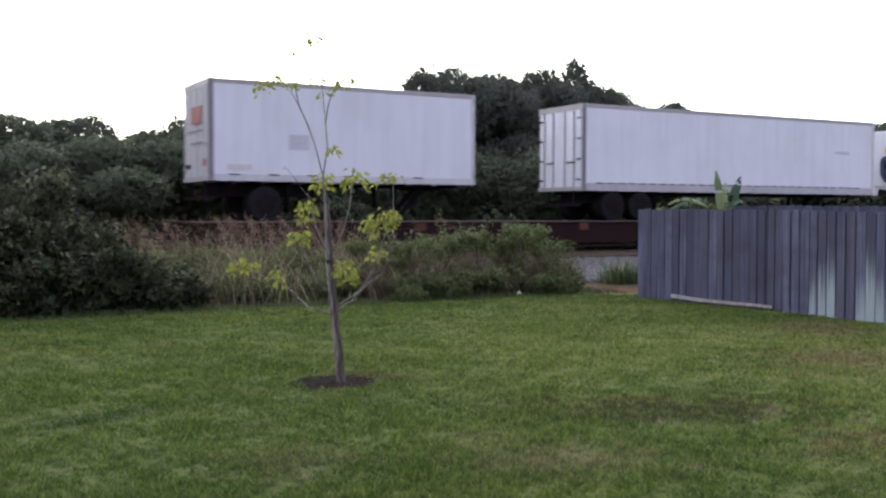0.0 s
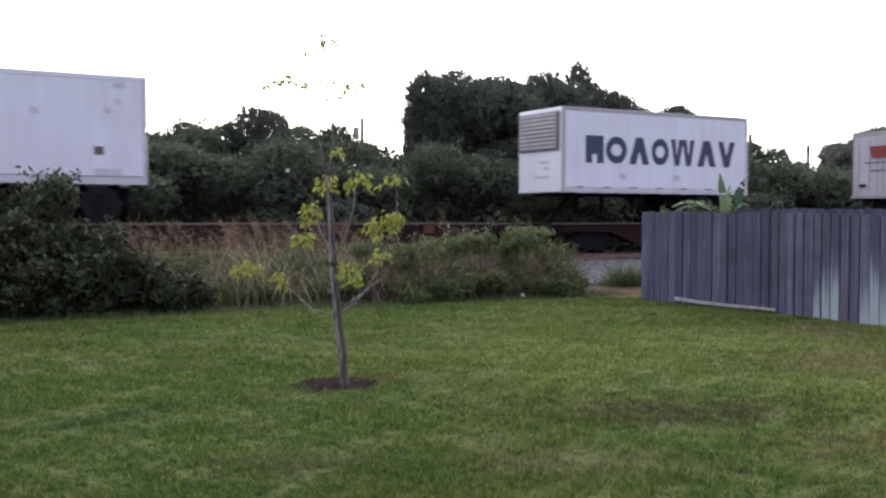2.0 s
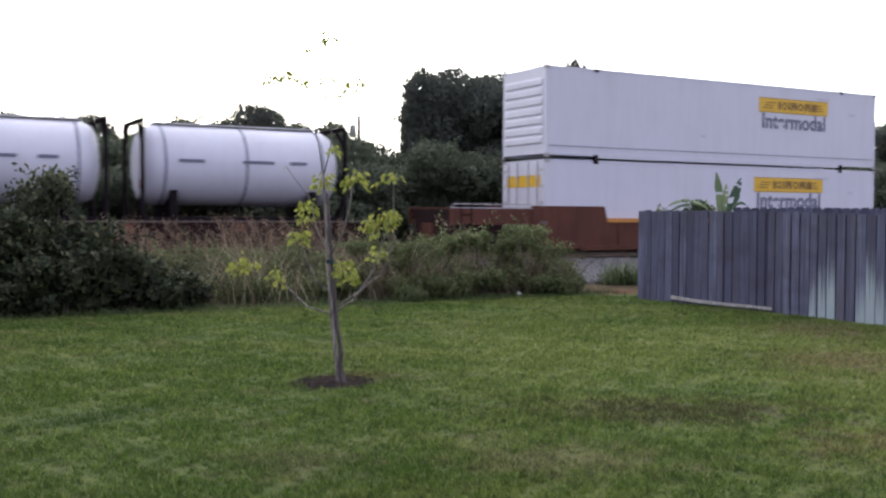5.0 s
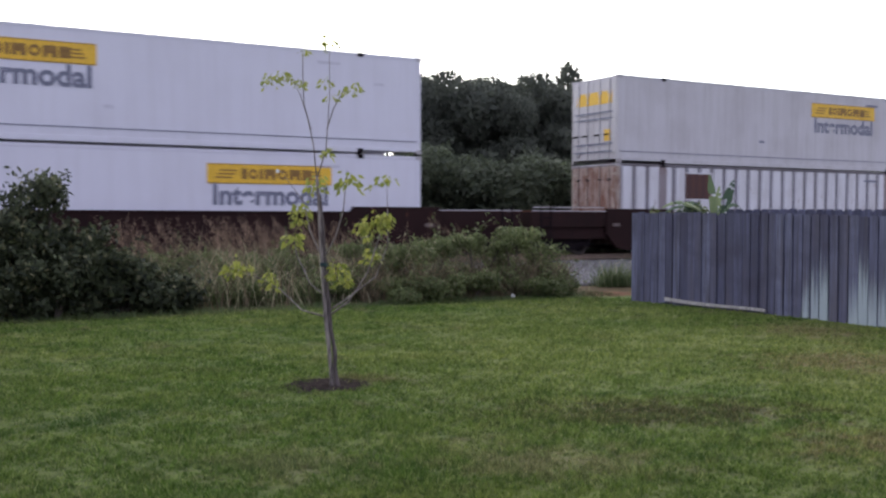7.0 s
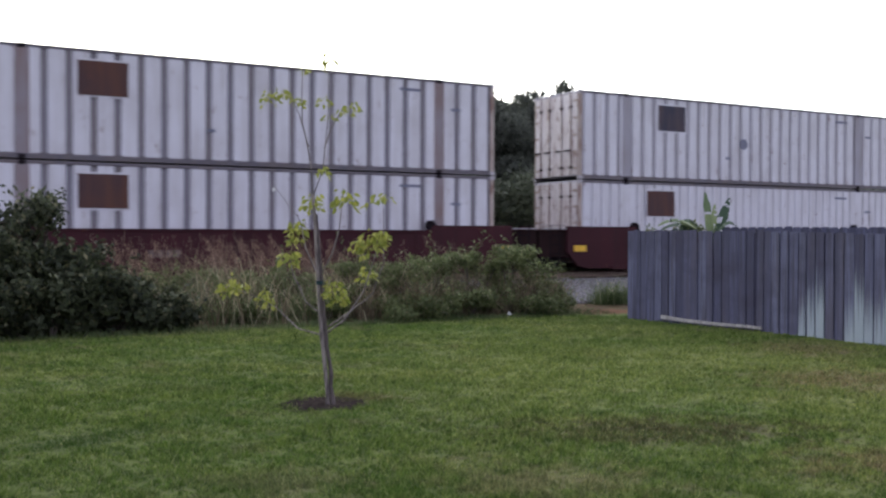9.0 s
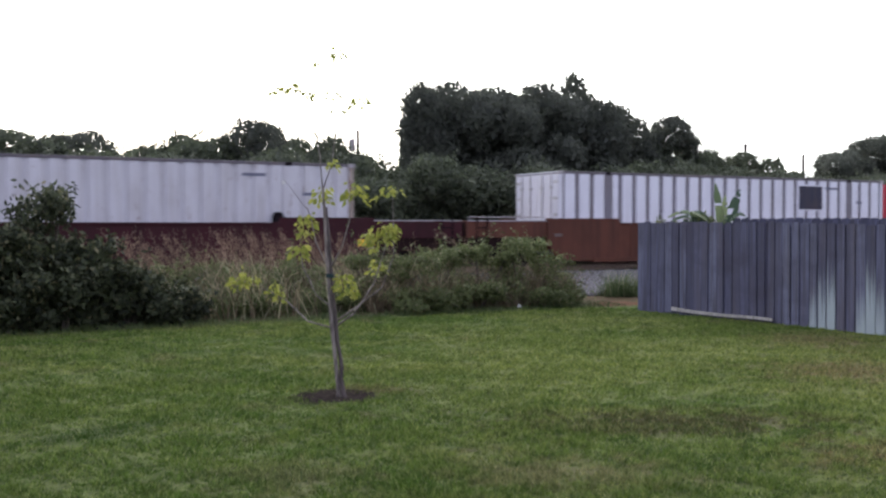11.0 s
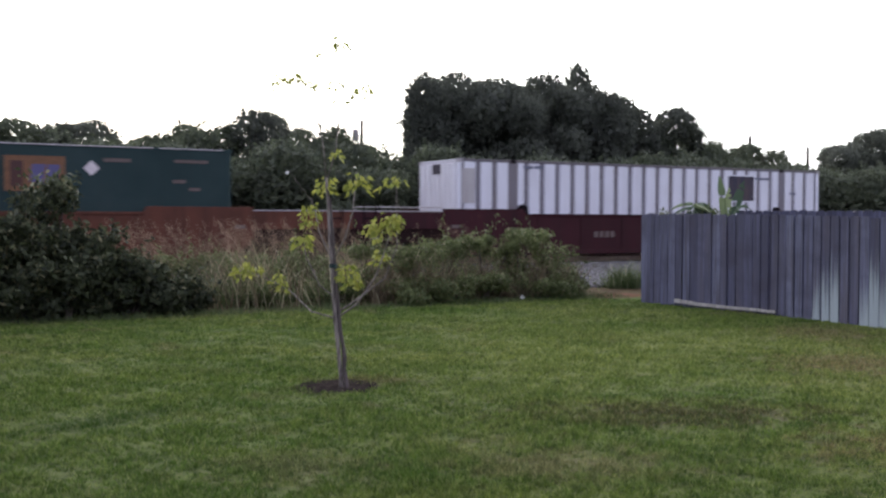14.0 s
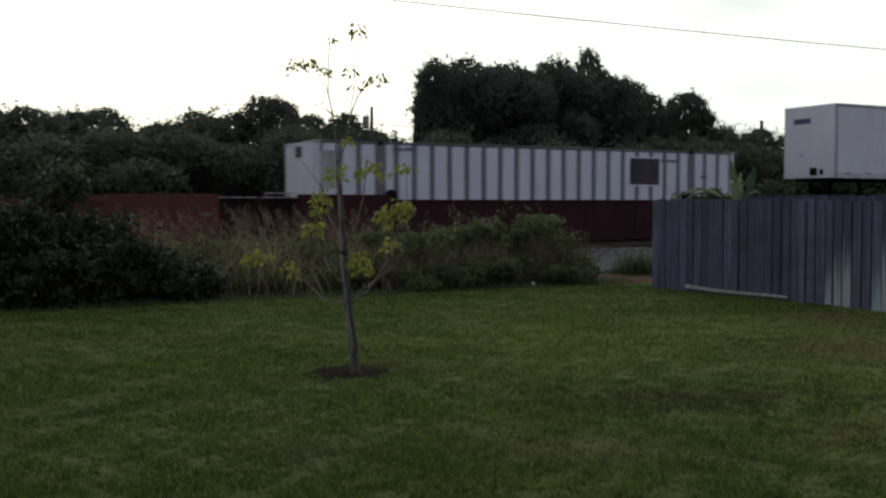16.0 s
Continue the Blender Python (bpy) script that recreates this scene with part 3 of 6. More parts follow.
def make_track():
    m = pose(*along(0, TRACK_N), 0, 0, TRACK_TURN)
    bed = Geo()
    prof = [(-9.4, 0.115), (-6.8, 0.125), (-4.3, 0.135), (-2.0, 0.24), (2.0, 0.24), (4.6, 0.06), (4.6, -0.2), (-9.4, -0.2)]
    bed.prism("ballast", prof, -420, 440, "x")
    ob = new("ballast_bed", bed.mesh("ballast_bed"))
    ob.matrix_world = m
    tagged(ob, "grey crushed stone railway ballast bed", "ballast", kind="structure")
    rail = Geo()
    p = [(-0.07, 0), (0.07, 0), (0.07, 0.015), (0.012, 0.04), (0.012, 0.12), (0.037, 0.13), (0.037, 0.17), (-0.037, 0.17), (-0.037, 0.13), (-0.012, 0.12), (-0.012, 0.04), (-0.07, 0.015)]
    rail.prism("steel", p, -420, 440, "x")
    me = rail.mesh("rail")
    for y in (-0.75, 0.75):
        r = new("rail", me)
        r.matrix_world = m @ pose(0, y, 0.26)
        tagged(r, "rusty steel rail on wooden ties", "rail", kind="structure")
    ties = new("track_ties")
    ties.matrix_world = m
    tagged(ties, "dark creosoted wooden railway ties", "railway tie", kind="structure")
    one = Geo().box("tie", -0.11, 0.11, -1.3, 1.3, 0.1, 0.262).mesh("tie")
    for i in range(150):
        part("tie", one, ties, at=(-10 + i * 0.55, random.uniform(-0.05, 0.05), 0))
    rng = np.random.default_rng(5)
    n = 24000
    x, y = rng.uniform(12.5, 28, n), rng.uniform(-9.3, -1.4, n)
    z = np.interp(y, [-9.4, -6.8, -4.3, -2.0, 2.0], [0.12, 0.13, 0.14, 0.25, 0.25])
    s = rng.uniform(0.025, 0.06, n)
    base = np.array([(1, 0, 0), (0, 1, 0), (-1, 0, 0), (0, -1, 0), (0, 0, 0.8), (0, 0, -0.8)])
    v = (np.stack([x, y, z], 1)[:, None] + base[None] * s[:, None, None] * rng.uniform(0.6, 1.3, (n, 6, 1))).reshape(-1, 3)
    tri = np.array([(0, 1, 4), (1, 2, 4), (2, 3, 4), (3, 0, 4), (1, 0, 5), (2, 1, 5), (3, 2, 5), (0, 3, 5)])
    f = (np.arange(n)[:, None, None] * 6 + tri[None]).reshape(-1, 3)
    st = new("ballast_stones", fast_mesh("ballast_stones", v, f, "stone", 3))
    st.matrix_world = m
    tagged(st, "loose grey crushed ballast stones", "gravel", kind="stuff")


def make_lawn_blades():
    rng = np.random.default_rng(11)
    n = 560000
    # thicker near the viewer
    d = 4.8 + (21.8 - 4.8) * rng.random(n) ** 1.15
    a = np.radians(rng.uniform(-28.5, 28.5, n))
    x, y = d * np.sin(a), d * np.cos(a)
    keep = (-UY * x + UX * y) < LAWN_EDGE + 0.35 + 0.25 * np.sin(1.7 * x)
    keep &= ((x + 1.02) / 0.47) ** 2 + ((y - 10.26) / 0.38) ** 2 > rng.uniform(0.3, 1.5, n)
    x, y, d = x[keep], y[keep], d[keep]
    n = len(x)
    lump = np.sin(x * 4.1 + 1.3 * np.sin(y * 2.7)) * np.sin(y * 3.7 + 1.7 * np.sin(x * 3.1)) + 0.6 * np.sin(x * 11.0 + y * 3.0) * np.sin(y * 9.0 - x * 4.0)
    tuft = np.sin(x * 23.0 + 2.0 * np.sin(y * 9.0)) * np.sin(y * 27.0 + 2.0 * np.sin(x * 8.0))
    keep = lump * 0.5 + tuft + rng.normal(0, 0.35, n) > -0.75
    x, y, d, lump, tuft = x[keep], y[keep], d[keep], lump[keep], tuft[keep]
    n = len(x)
    h = rng.uniform(0.014, 0.042, n) * (1 + 0.35 * lump + 0.35 * tuft)
    lean = rng.normal(0, 0.65, (n, 2)) * h[:, None]
    w = rng.uniform(0.003, 0.006, n) * (0.7 + d / 14)
    t = rng.uniform(0, math.pi, n)
    dx, dy = np.cos(t) * w, np.sin(t) * w
    z0 = np.full(n, -0.012)
    v = np.stack([np.stack([x - dx, y - dy, z0], 1), np.stack([x + dx, y + dy, z0], 1),
                  np.stack([x + lean[:, 0], y + lean[:, 1], h], 1)], 1).reshape(-1, 3)
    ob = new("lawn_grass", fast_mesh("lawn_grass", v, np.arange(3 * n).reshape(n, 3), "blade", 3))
    tagged(ob, "short mown green grass with dry patches", "grass", kind="stuff")


def make_mulch():
    rng = random.Random(3)
    g = Geo()
    ring, k = [(0, 0, 0.018)], 40
    for r, z in ((0.28, 0.014), (0.46, 0.008), (0.60, -0.014)):
        for i in range(k):
            w = 2 * math.pi * i / k
            q = r * (1 + 0.4 * noise.noise((math.cos(w) * 1.3, math.sin(w) * 1.3, r)))
            ring.append((q * math.cos(w) * 0.92, q * math.sin(w) * 0.8, z + rng.uniform(-0.008, 0.012)))
    f = [(0, 1 + i, 1 + (i + 1) % k) for i in range(k)]
    for b in (1, 1 + k):
        f += [(b + i, b + k + i, b + k + (i + 1) % k, b + (i + 1) % k) for i in range(k)]
    g.add(ring, f, "soil")
    ob = new("mulch_ring", g.mesh("mulch_ring", True))
    ob.location = (-1.02, 10.26, 0.0)
    tagged(ob, "dark soil ring round the young tree", "soil", kind="structure")


def make_dirt_patch():
    g = Geo()
    c = along(14.3, 17.95)
    ring = [(0, 0, 0.06)]
    k = 28
    for r, z in ((0.55, 0.028), (1.0, -0.01)):
        for i in range(k):
            w = 2 * math.pi * i / k
            q = r * (1 + 0.3 * noise.noise((math.cos(w), math.sin(w), r)))
            ring.append((q * math.cos(w), q * math.sin(w) * 0.75, z))
    f = [(0, 1 + i, 1 + (i + 1) % k) for i in range(k)] + [(1 + i, 1 + k + i, 1 + k + (i + 1) % k, 1 + (i + 1) % k) for i in range(k)]
    ob = new("dirt_patch", g.add(ring, f, "dirt").mesh("dirt_patch", True))
    ob.location = c
    ob.rotation_euler.z = radians(TRACK_TURN)
    tagged(ob, "bare reddish dirt beside the fence end", "dirt", kind="structure")


# ======== fences ========
def make_fence(points, tops, name_label, group, pitch=0.19, seed=2, bleached=None, wood="board"):
    """Upright boards along a broken line of ground points, on two rails and posts behind."""
    rng = random.Random(seed)
    fence = thing("wooden_fence", name_label, "fence", group)
    meshes, pale = [], []
    thin = [Geo().prism(wood, [(-0.045, 0), (0.045, 0), (0.045, 1.0 - 0.005 * k), (-0.045, 1.0)], -0.009, 0.009, "y").mesh("backing_board") for k in range(3)]
    for k in range(10):
        h, c = 1.0, 0.012 + 0.004 * (k % 5)
        g = Geo()
        g.prism(wood if k < 5 else "board_pale", [(-0.0925, 0), (0.0925, 0), (0.0925, h - 0.3 * c), (0.0925 - 0.5 * c, h), (-0.0925 + 0.4 * c, h - 0.1 * c), (-0.0925, h - 0.5 * c)], -0.009, 0.009, "y")
        (meshes if k < 5 else pale).append(g.mesh("board"))
    run = 0
    for (p, q), (za, zb) in zip(zip(points, points[1:]), zip(tops, tops[1:])):
        p, q = Vector(p), Vector(q)
        length = (q - p).length
        d = (q - p) / length
        turn = math.atan2(d.y, d.x)
        side = Vector((-d.y, d.x))
        count = int(length / pitch)
        for i in range(count):
            t = (i + 0.5 + rng.uniform(-0.07, 0.07)) / count
            c = p + (q - p) * t + side * rng.uniform(-0.006, 0.006)
            top = za + (zb - za) * t + rng.uniform(-0.012, 0.012)
            b = part("board", (pale if bleached and bleached[0] < run < bleached[1] and rng.random() < min(0.4 + 0.09 * (run - bleached[0]), 1.0) else meshes)[rng.randrange(5)], fence)
            b.matrix_basis = pose(c.x, c.y, -0.03, 0, rng.uniform(-0.45, 0.45), math.degrees(turn) + rng.uniform(-3, 3)) @ Matrix.Diagonal((rng.uniform(0.78, 1.02), 1, top + 0.03, 1))
            run += 1
            # a narrow board behind each gap
            e = p + (q - p) * ((i + 1) / count) + side * 0.03
            b = part("backing_board", thin[rng.randrange(3)], fence)
            b.matrix_basis = pose(e.x, e.y, -0.03, 0, rng.uniform(-0.3, 0.3), math.degrees(turn)) @ Matrix.Diagonal((1, 1, top + 0.01 - rng.uniform(0, 0.015), 1))
        for z in (0.35, za - 0.3):
            g = Geo().box(wood, 0, length, -0.02, 0.02, -0.045, 0.045)
            r = part("rail", g, fence)
            off = p + side * 0.065
            r.matrix_basis = pose(off.x, off.y, z, 0, 0, math.degrees(turn))
        for i in range(int(length / 2.4) + 1):
            c = p + d * min(0.1 + i * 2.4, length) + side * 0.135
            g = Geo().box(wood, -0.045, 0.045, -0.045, 0.045, -0.1, za - 0.06)
            part("post", g, fence, at=(c.x, c.y, 0))
    return fence


def make_fences():
    make_fence([(4.13, 20.85), (5.93, 18.15), (7.10, 15.90), (8.9, 12.4)], (1.84, 1.83, 1.77, 1.72),
               "weathered grey board fence on the lawn", "board fences", bleached=(21, 48))
    make_fence([(6.75, 23.1), (9.65, 22.0), (15.5, 19.8)], (1.93, 1.94, 1.94),
               "weathered grey board fence standing behind the lawn fence", "board fences", seed=7, wood="board_dry")
    g = Geo().prism("pale_wood", [(0, 0.03), (0.6, 0.005), (1.3, 0.0), (2.0, 0.01), (2.42, 0.0), (2.42, 0.05), (2.0, 0.06), (1.3, 0.055), (0.6, 0.068), (0, 0.105)], -0.015, 0.015, "y")
    b = new("loose_board", g.mesh("loose_board"))
    b.matrix_world = pose(4.64, 19.98, 0.045, 0, 0, -56.3)
    tagged(b, "pale bleached board lying along the fence foot", "board")

# ======== trees, hedge, weeds ========
def wavy(d, k, seed):
    """Smooth wobble over directions or places, about -1 to 1."""
    x, y, z = d[:, 0] * k, d[:, 1] * k, d[:, 2] * k
    return (np.sin(x * 1.7 + 2.1 * np.sin(y * 1.3 + seed) + seed) + np.sin(y * 1.9 + 1.7 * np.sin(z * 1.1 - seed) + 2 * seed) + np.sin(z * 2.1 + 1.9 * np.sin(x * 1.5 + seed) - seed)) / 3


def mass_points(rng, masses, count, deep=0.24, rough=0.2, bare=0.0):
    """Points in the outer shells of overlapping uneven masses (x, y, z, rx, ry, rz), with thin places between the sprays."""
    area = np.array([m[3] * m[5] + m[4] * m[5] + m[3] * m[4] for m in masses])
    out = []
    for k, (x, y, z, rx, ry, rz) in enumerate(masses):
        n = int(count * area[k] / area.sum())
        d = rng.normal(size=(n, 3))
        d /= np.linalg.norm(d, axis=1)[:, None]
        swell = 1 + rough * (0.7 * wavy(d, 2.4, k * 1.7) + 0.45 * wavy(d, 6.5, k * 2.3) + 0.3 * wavy(d, 14.0, k * 0.9))
        q = swell * (1 - deep * rng.random(n) ** 1.4)
        p = np.array((x, y, z)) + d * q[:, None] * np.array((rx, ry, rz))
        keep = wavy(p, 5.2 / max(rx, 0.6) ** 0.5, k + 0.4) > -1.0 + bare + 0.5 * rng.random(n) - 0.25
        for j, o in enumerate(masses):
            if j != k:
                keep &= np.sum(((p - np.array(o[:3])) / np.array(o[3:])) ** 2, axis=1) > 0.66
        out.append(p[keep])
    return np.concatenate(out)


def twig_points(rng, masses, count, reach, leaves, spread=0.06, hang=0.0):
    """Leaves along short shoots that stand out past the masses, the upper ones rising, the lower ones hanging."""
    out = []
    for i in range(count):
        x, y, z, rx, ry, rz = masses[int(rng.integers(len(masses)))]
        d = rng.normal(size=3)
        d[2] = abs(d[2]) * 0.9 - 0.15
        d /= np.linalg.norm(d)
        a = np.array((x, y, z)) + d * np.array((rx, ry, rz)) * 0.86
        far = reach * rng.uniform(0.35, 1.15)
        bend = rng.normal(0, 0.35, 3)
        for q in np.linspace(0, 1, leaves):
            out.append(a + far * q * d + far * q * q * (bend - np.array((0, 0, hang))) + rng.normal(0, spread, 3) * (1.1 - 0.5 * q))
    return np.array(out)


def crown_mesh(name, rng, mat, masses, count, leaf, rag=0.5, shoots=120, hang=0.15):
    """A crown: a shell of fine leaves over uneven masses, coarser leaf mats within, ragged shoots past the outline."""
    fine = mass_points(rng, masses, count)
    shoot = twig_points(rng, masses, shoots, rag, 20, 0.065, hang)
    inner = [(x, y, z, rx * 0.86, ry * 0.86, rz * 0.86) for x, y, z, rx, ry, rz in masses]
    mats = mass_points(rng, inner, count // 5, 0.30, 0.12, -0.5)
    pts = np.concatenate([fine, shoot, mats])
    size = np.concatenate([np.full(len(fine), leaf), np.full(len(shoot), leaf * 0.85), np.full(len(mats), leaf * 2.3)])
    return leaf_mesh(name, pts, size, mat, rng, 0.55, 0.3, outward(pts, masses), 0.35)


def masses_for(rng, width, height, low, count, big):
    """Uneven masses that fill a rounded crown of that width, from low to height."""
    out = []
    for i in range(count):
        u = (i + 0.5) / count
        w = i * 2.4 + rng.uniform(-0.5, 0.5)
        r = big * rng.uniform(0.75, 1.2)
        z = low + (height - low) * u
        reach = 0.5 * width * max(1 - (1.25 * abs(u - 0.40)) ** 3.0, 0.5)
        k = max(reach - r * 0.8, 0.0) * rng.uniform(0.75, 1.0)
        z = min(max(z, low + r * 0.75), height - r * 0.85)
        out.append((k * math.cos(w), k * math.sin(w), z, r * rng.uniform(0.9, 1.15), r * rng.uniform(0.9, 1.15), r * rng.uniform(0.8, 1.0)))
    out.append((0, 0, low + (height - low) * 0.42, width * 0.27, width * 0.27, (height - low) * 0.40))
    return out


def trunk_geo(rng, height, radius, blobs, limbs, mat="bark"):
    g = Geo()
    pts = [(0.06 * height * math.sin(i * 0.9) * 0.3, 0.02 * height * math.cos(i * 1.3), height * i / 6) for i in range(7)]
    g.tube(mat, pts, [radius * (1.25 - 0.16 * i) for i in range(7)], 9)
    for k in range(limbs):
        x, y, z, r = blobs[int(rng.integers(len(blobs)))]
        j = 1 + int(rng.integers(4))
        a, b = Vector(pts[j]), Vector((x, y, z))
        mid = (a + b) / 2 + Vector((0, 0, 0.12 * height))
        g.tube(mat, [a, mid, b], [radius * 0.5, radius * 0.3, radius * 0.08], 6)
    return g


TREE_KINDS = {}


def tree(kind, s, n, scale, tall, turn, label, group):
    """A tree of one of the kinds, standing s along and n away, scaled in width and height."""
    ob = thing("tree", label, "tree", group)
    trunk, crown = TREE_KINDS[kind]
    part("trunk", trunk, ob)
    part("crown", crown, ob)
    p = along(s, n, 0.03)
    ob.matrix_world = pose(p.x, p.y, p.z, 0, 0, turn)
    ob.scale = (scale, scale, tall)
    return ob


def make_trees():
    rng = np.random.default_rng(21)
    kinds = {   # masses, leaves, leaf size, material, raggedness, shoots
        "broad": (masses_for(rng, 7.0, 7.9, 0.6, 15, 1.45), 36000, 0.155, "tree_leaf", 0.55, 190),
        "full": (masses_for(rng, 6.0, 7.9, 0.4, 13, 1.3), 32000, 0.15, "tree_leaf", 0.6, 170),
        "draped": ([(0, 0, 6.5, 1.05, 1.0, 1.35), (0.25, 0.1, 4.9, 1.35, 1.3, 1.7), (-0.1, -0.1, 3.2, 1.55, 1.5, 1.8), (0.2, 0, 1.6, 1.8, 1.7, 1.5), (-0.5, 0.2, 5.6, 0.7, 0.7, 1.0)], 24000, 0.145, "tree_leaf", 0.55, 240),
        "spired": (masses_for(rng, 5.4, 7.0, 0.4, 12, 1.2) + [(0.1, 0, 6.9, 0.75, 0.7, 0.7), (0.25, 0.05, 7.45, 0.32, 0.3, 0.42)], 30000, 0.15, "tree_leaf", 0.6, 200),
        "ragged": (masses_for(rng, 4.6, 5.7, 0.4, 12, 0.85), 17000, 0.14, "tree_leaf_light", 0.95, 200),
        "round": ([(0.0, 0, 6.0, 1.15, 1.1, 0.85), (-0.95, 0.1, 5.35, 0.75, 0.8, 0.7), (0.95, 0, 5.5, 0.6, 0.7, 0.65), (-1.6, 0, 4.3, 1.1, 1.0, 1.0), (-0.9, 0.2, 3.0, 1.5, 1.4, 1.3), (1.35, 0, 4.7, 0.4, 0.5, 0.5), (0.4, 0, 2.2, 1.7, 1.6, 1.5)], 17000, 0.14, "tree_leaf", 0.5, 150),
        "low": (masses_for(rng, 5.6, 4.0, 0.05, 11, 1.0), 15000, 0.145, "tree_leaf_light", 0.6, 130)}
    top = {"broad": 8.0, "full": 8.0, "draped": 8.0, "spired": 8.0, "ragged": 6.0, "round": 7.0, "low": 4.2}
    for kind, (masses, count, leaf, mat, rag, shoots) in kinds.items():
        g = trunk_geo(rng, top[kind] * 0.72, 0.03 * top[kind], [m[:4] for m in masses], 7)
        crown = crown_mesh("crown", rng, mat, masses, count, leaf, rag, shoots)
        z = np.empty(len(crown.vertices) * 3, np.float32)
        crown.vertices.foreach_get("co", z)
        top[kind] = float(np.percentile(z[2::3], 98.8))
        TREE_KINDS[kind] = (g.mesh("trunk", True), crown)
    wood = "leafy dark green tree in the wood behind the railway"
    row = (  # kind, along, away, height of its top, width against its kind
        ("ragged", -8.0, 37.5, 5.8, 1.3), ("full", -3.5, 39.0, 5.7, 1.0), ("ragged", 0.8, 38.0, 5.1, 1.2), ("ragged", 3.6, 38.4, 4.9, 1.1), ("full", 5.8, 38.8, 5.1, 0.75),
        ("ragged", 8.4, 39.0, 4.7, 1.0), ("ragged", 10.6, 38.0, 5.1, 0.9), ("full", 12.6, 38.4, 5.7, 0.70), ("ragged", 15.2, 38.4, 5.2, 0.9),
        ("ragged", 17.4, 40.0, 4.75, 0.9), ("draped", 19.75, 37.6, 7.5, 0.85), ("full", 21.6, 38.6, 7.3, 0.70), ("broad", 23.0, 38.8, 7.75, 0.90), ("broad", 26.0, 38.8, 7.85, 0.90), ("full", 24.6, 37.4, 7.2, 0.8),
        ("spired", 28.2, 38.4, 8.5, 0.85), ("full", 29.4, 37.8, 7.3, 0.75), ("full", 31.0, 38.3, 6.7, 0.62), ("ragged", 32.6, 38.7, 5.8, 0.85), ("round", 34.0, 38.2, 6.95, 0.92), ("ragged", 36.4, 38.6, 5.55, 0.85),
        ("ragged", 39.2, 38.4, 5.35, 0.95), ("ragged", 43.0, 40.0, 4.6, 1.1), ("full", 47.5, 39.0, 5.8, 0.85), ("broad", 52.0, 39.5, 6.9, 1.0), ("full", 58.0, 40.0, 8.2, 0.9), ("broad", 65.0, 41.0, 8.0, 1.0))
    for i, (k, s, n, z, w) in enumerate(row):
        tree(k, s, n, w, z / top[k], (i * 77) % 360, wood, "wood behind the railway")
    scrub = "dense green scrub tree beside the railway"
    for i in range(30):
        s = -12 + i * 2.5
        tree("low", s + 0.6 * math.sin(i * 2.1), 34.9 + 0.7 * math.sin(i * 1.7), 1.25 + 0.12 * math.sin(i), (1.0 + 0.12 * math.sin(i * 2.7)), (i * 131) % 360, scrub, "scrub beside the railway")


def bush(name, rng, label, s, n, blobs, per, leaf, mat, group, cat="bush"):
    """A leafy bush with a few stems; lumps in metres along, away and up from its foot."""
    ob = thing(name, label, cat, group)
    p = along(s, n, 0.0)
    ob.matrix_world = pose(p.x, p.y, ground_height(s, n), 0, 0, TRACK_TURN)
    pts = blob_points(rng, blobs, per, 0.6)
    # arching shoots with leaves along them
    shoot = twig_points(rng, [(x, y, z, r, r, r * 0.85) for x, y, z, r in blobs], len(blobs) * 3, 0.55, 20, 0.035, 0.35)
    pts = np.concatenate([pts, shoot])
    pts = pts[pts[:, 2] > 0.02]
    part("foliage", leaf_mesh("foliage", pts, leaf, mat, rng, 0.5, 0.35, outward(pts, [(x, y, z, r, r, r * 0.85) for x, y, z, r in blobs]), 0.5), ob)
    g = Geo()
    for x, y, z, r in blobs[:6]:
        g.tube("bark", [(x * 0.3, y * 0.3, -0.05), (x * 0.6, y * 0.6, z * 0.5), (x, y, z)], [0.035, 0.025, 0.01], 6)
    part("stem", g, ob)
    return ob


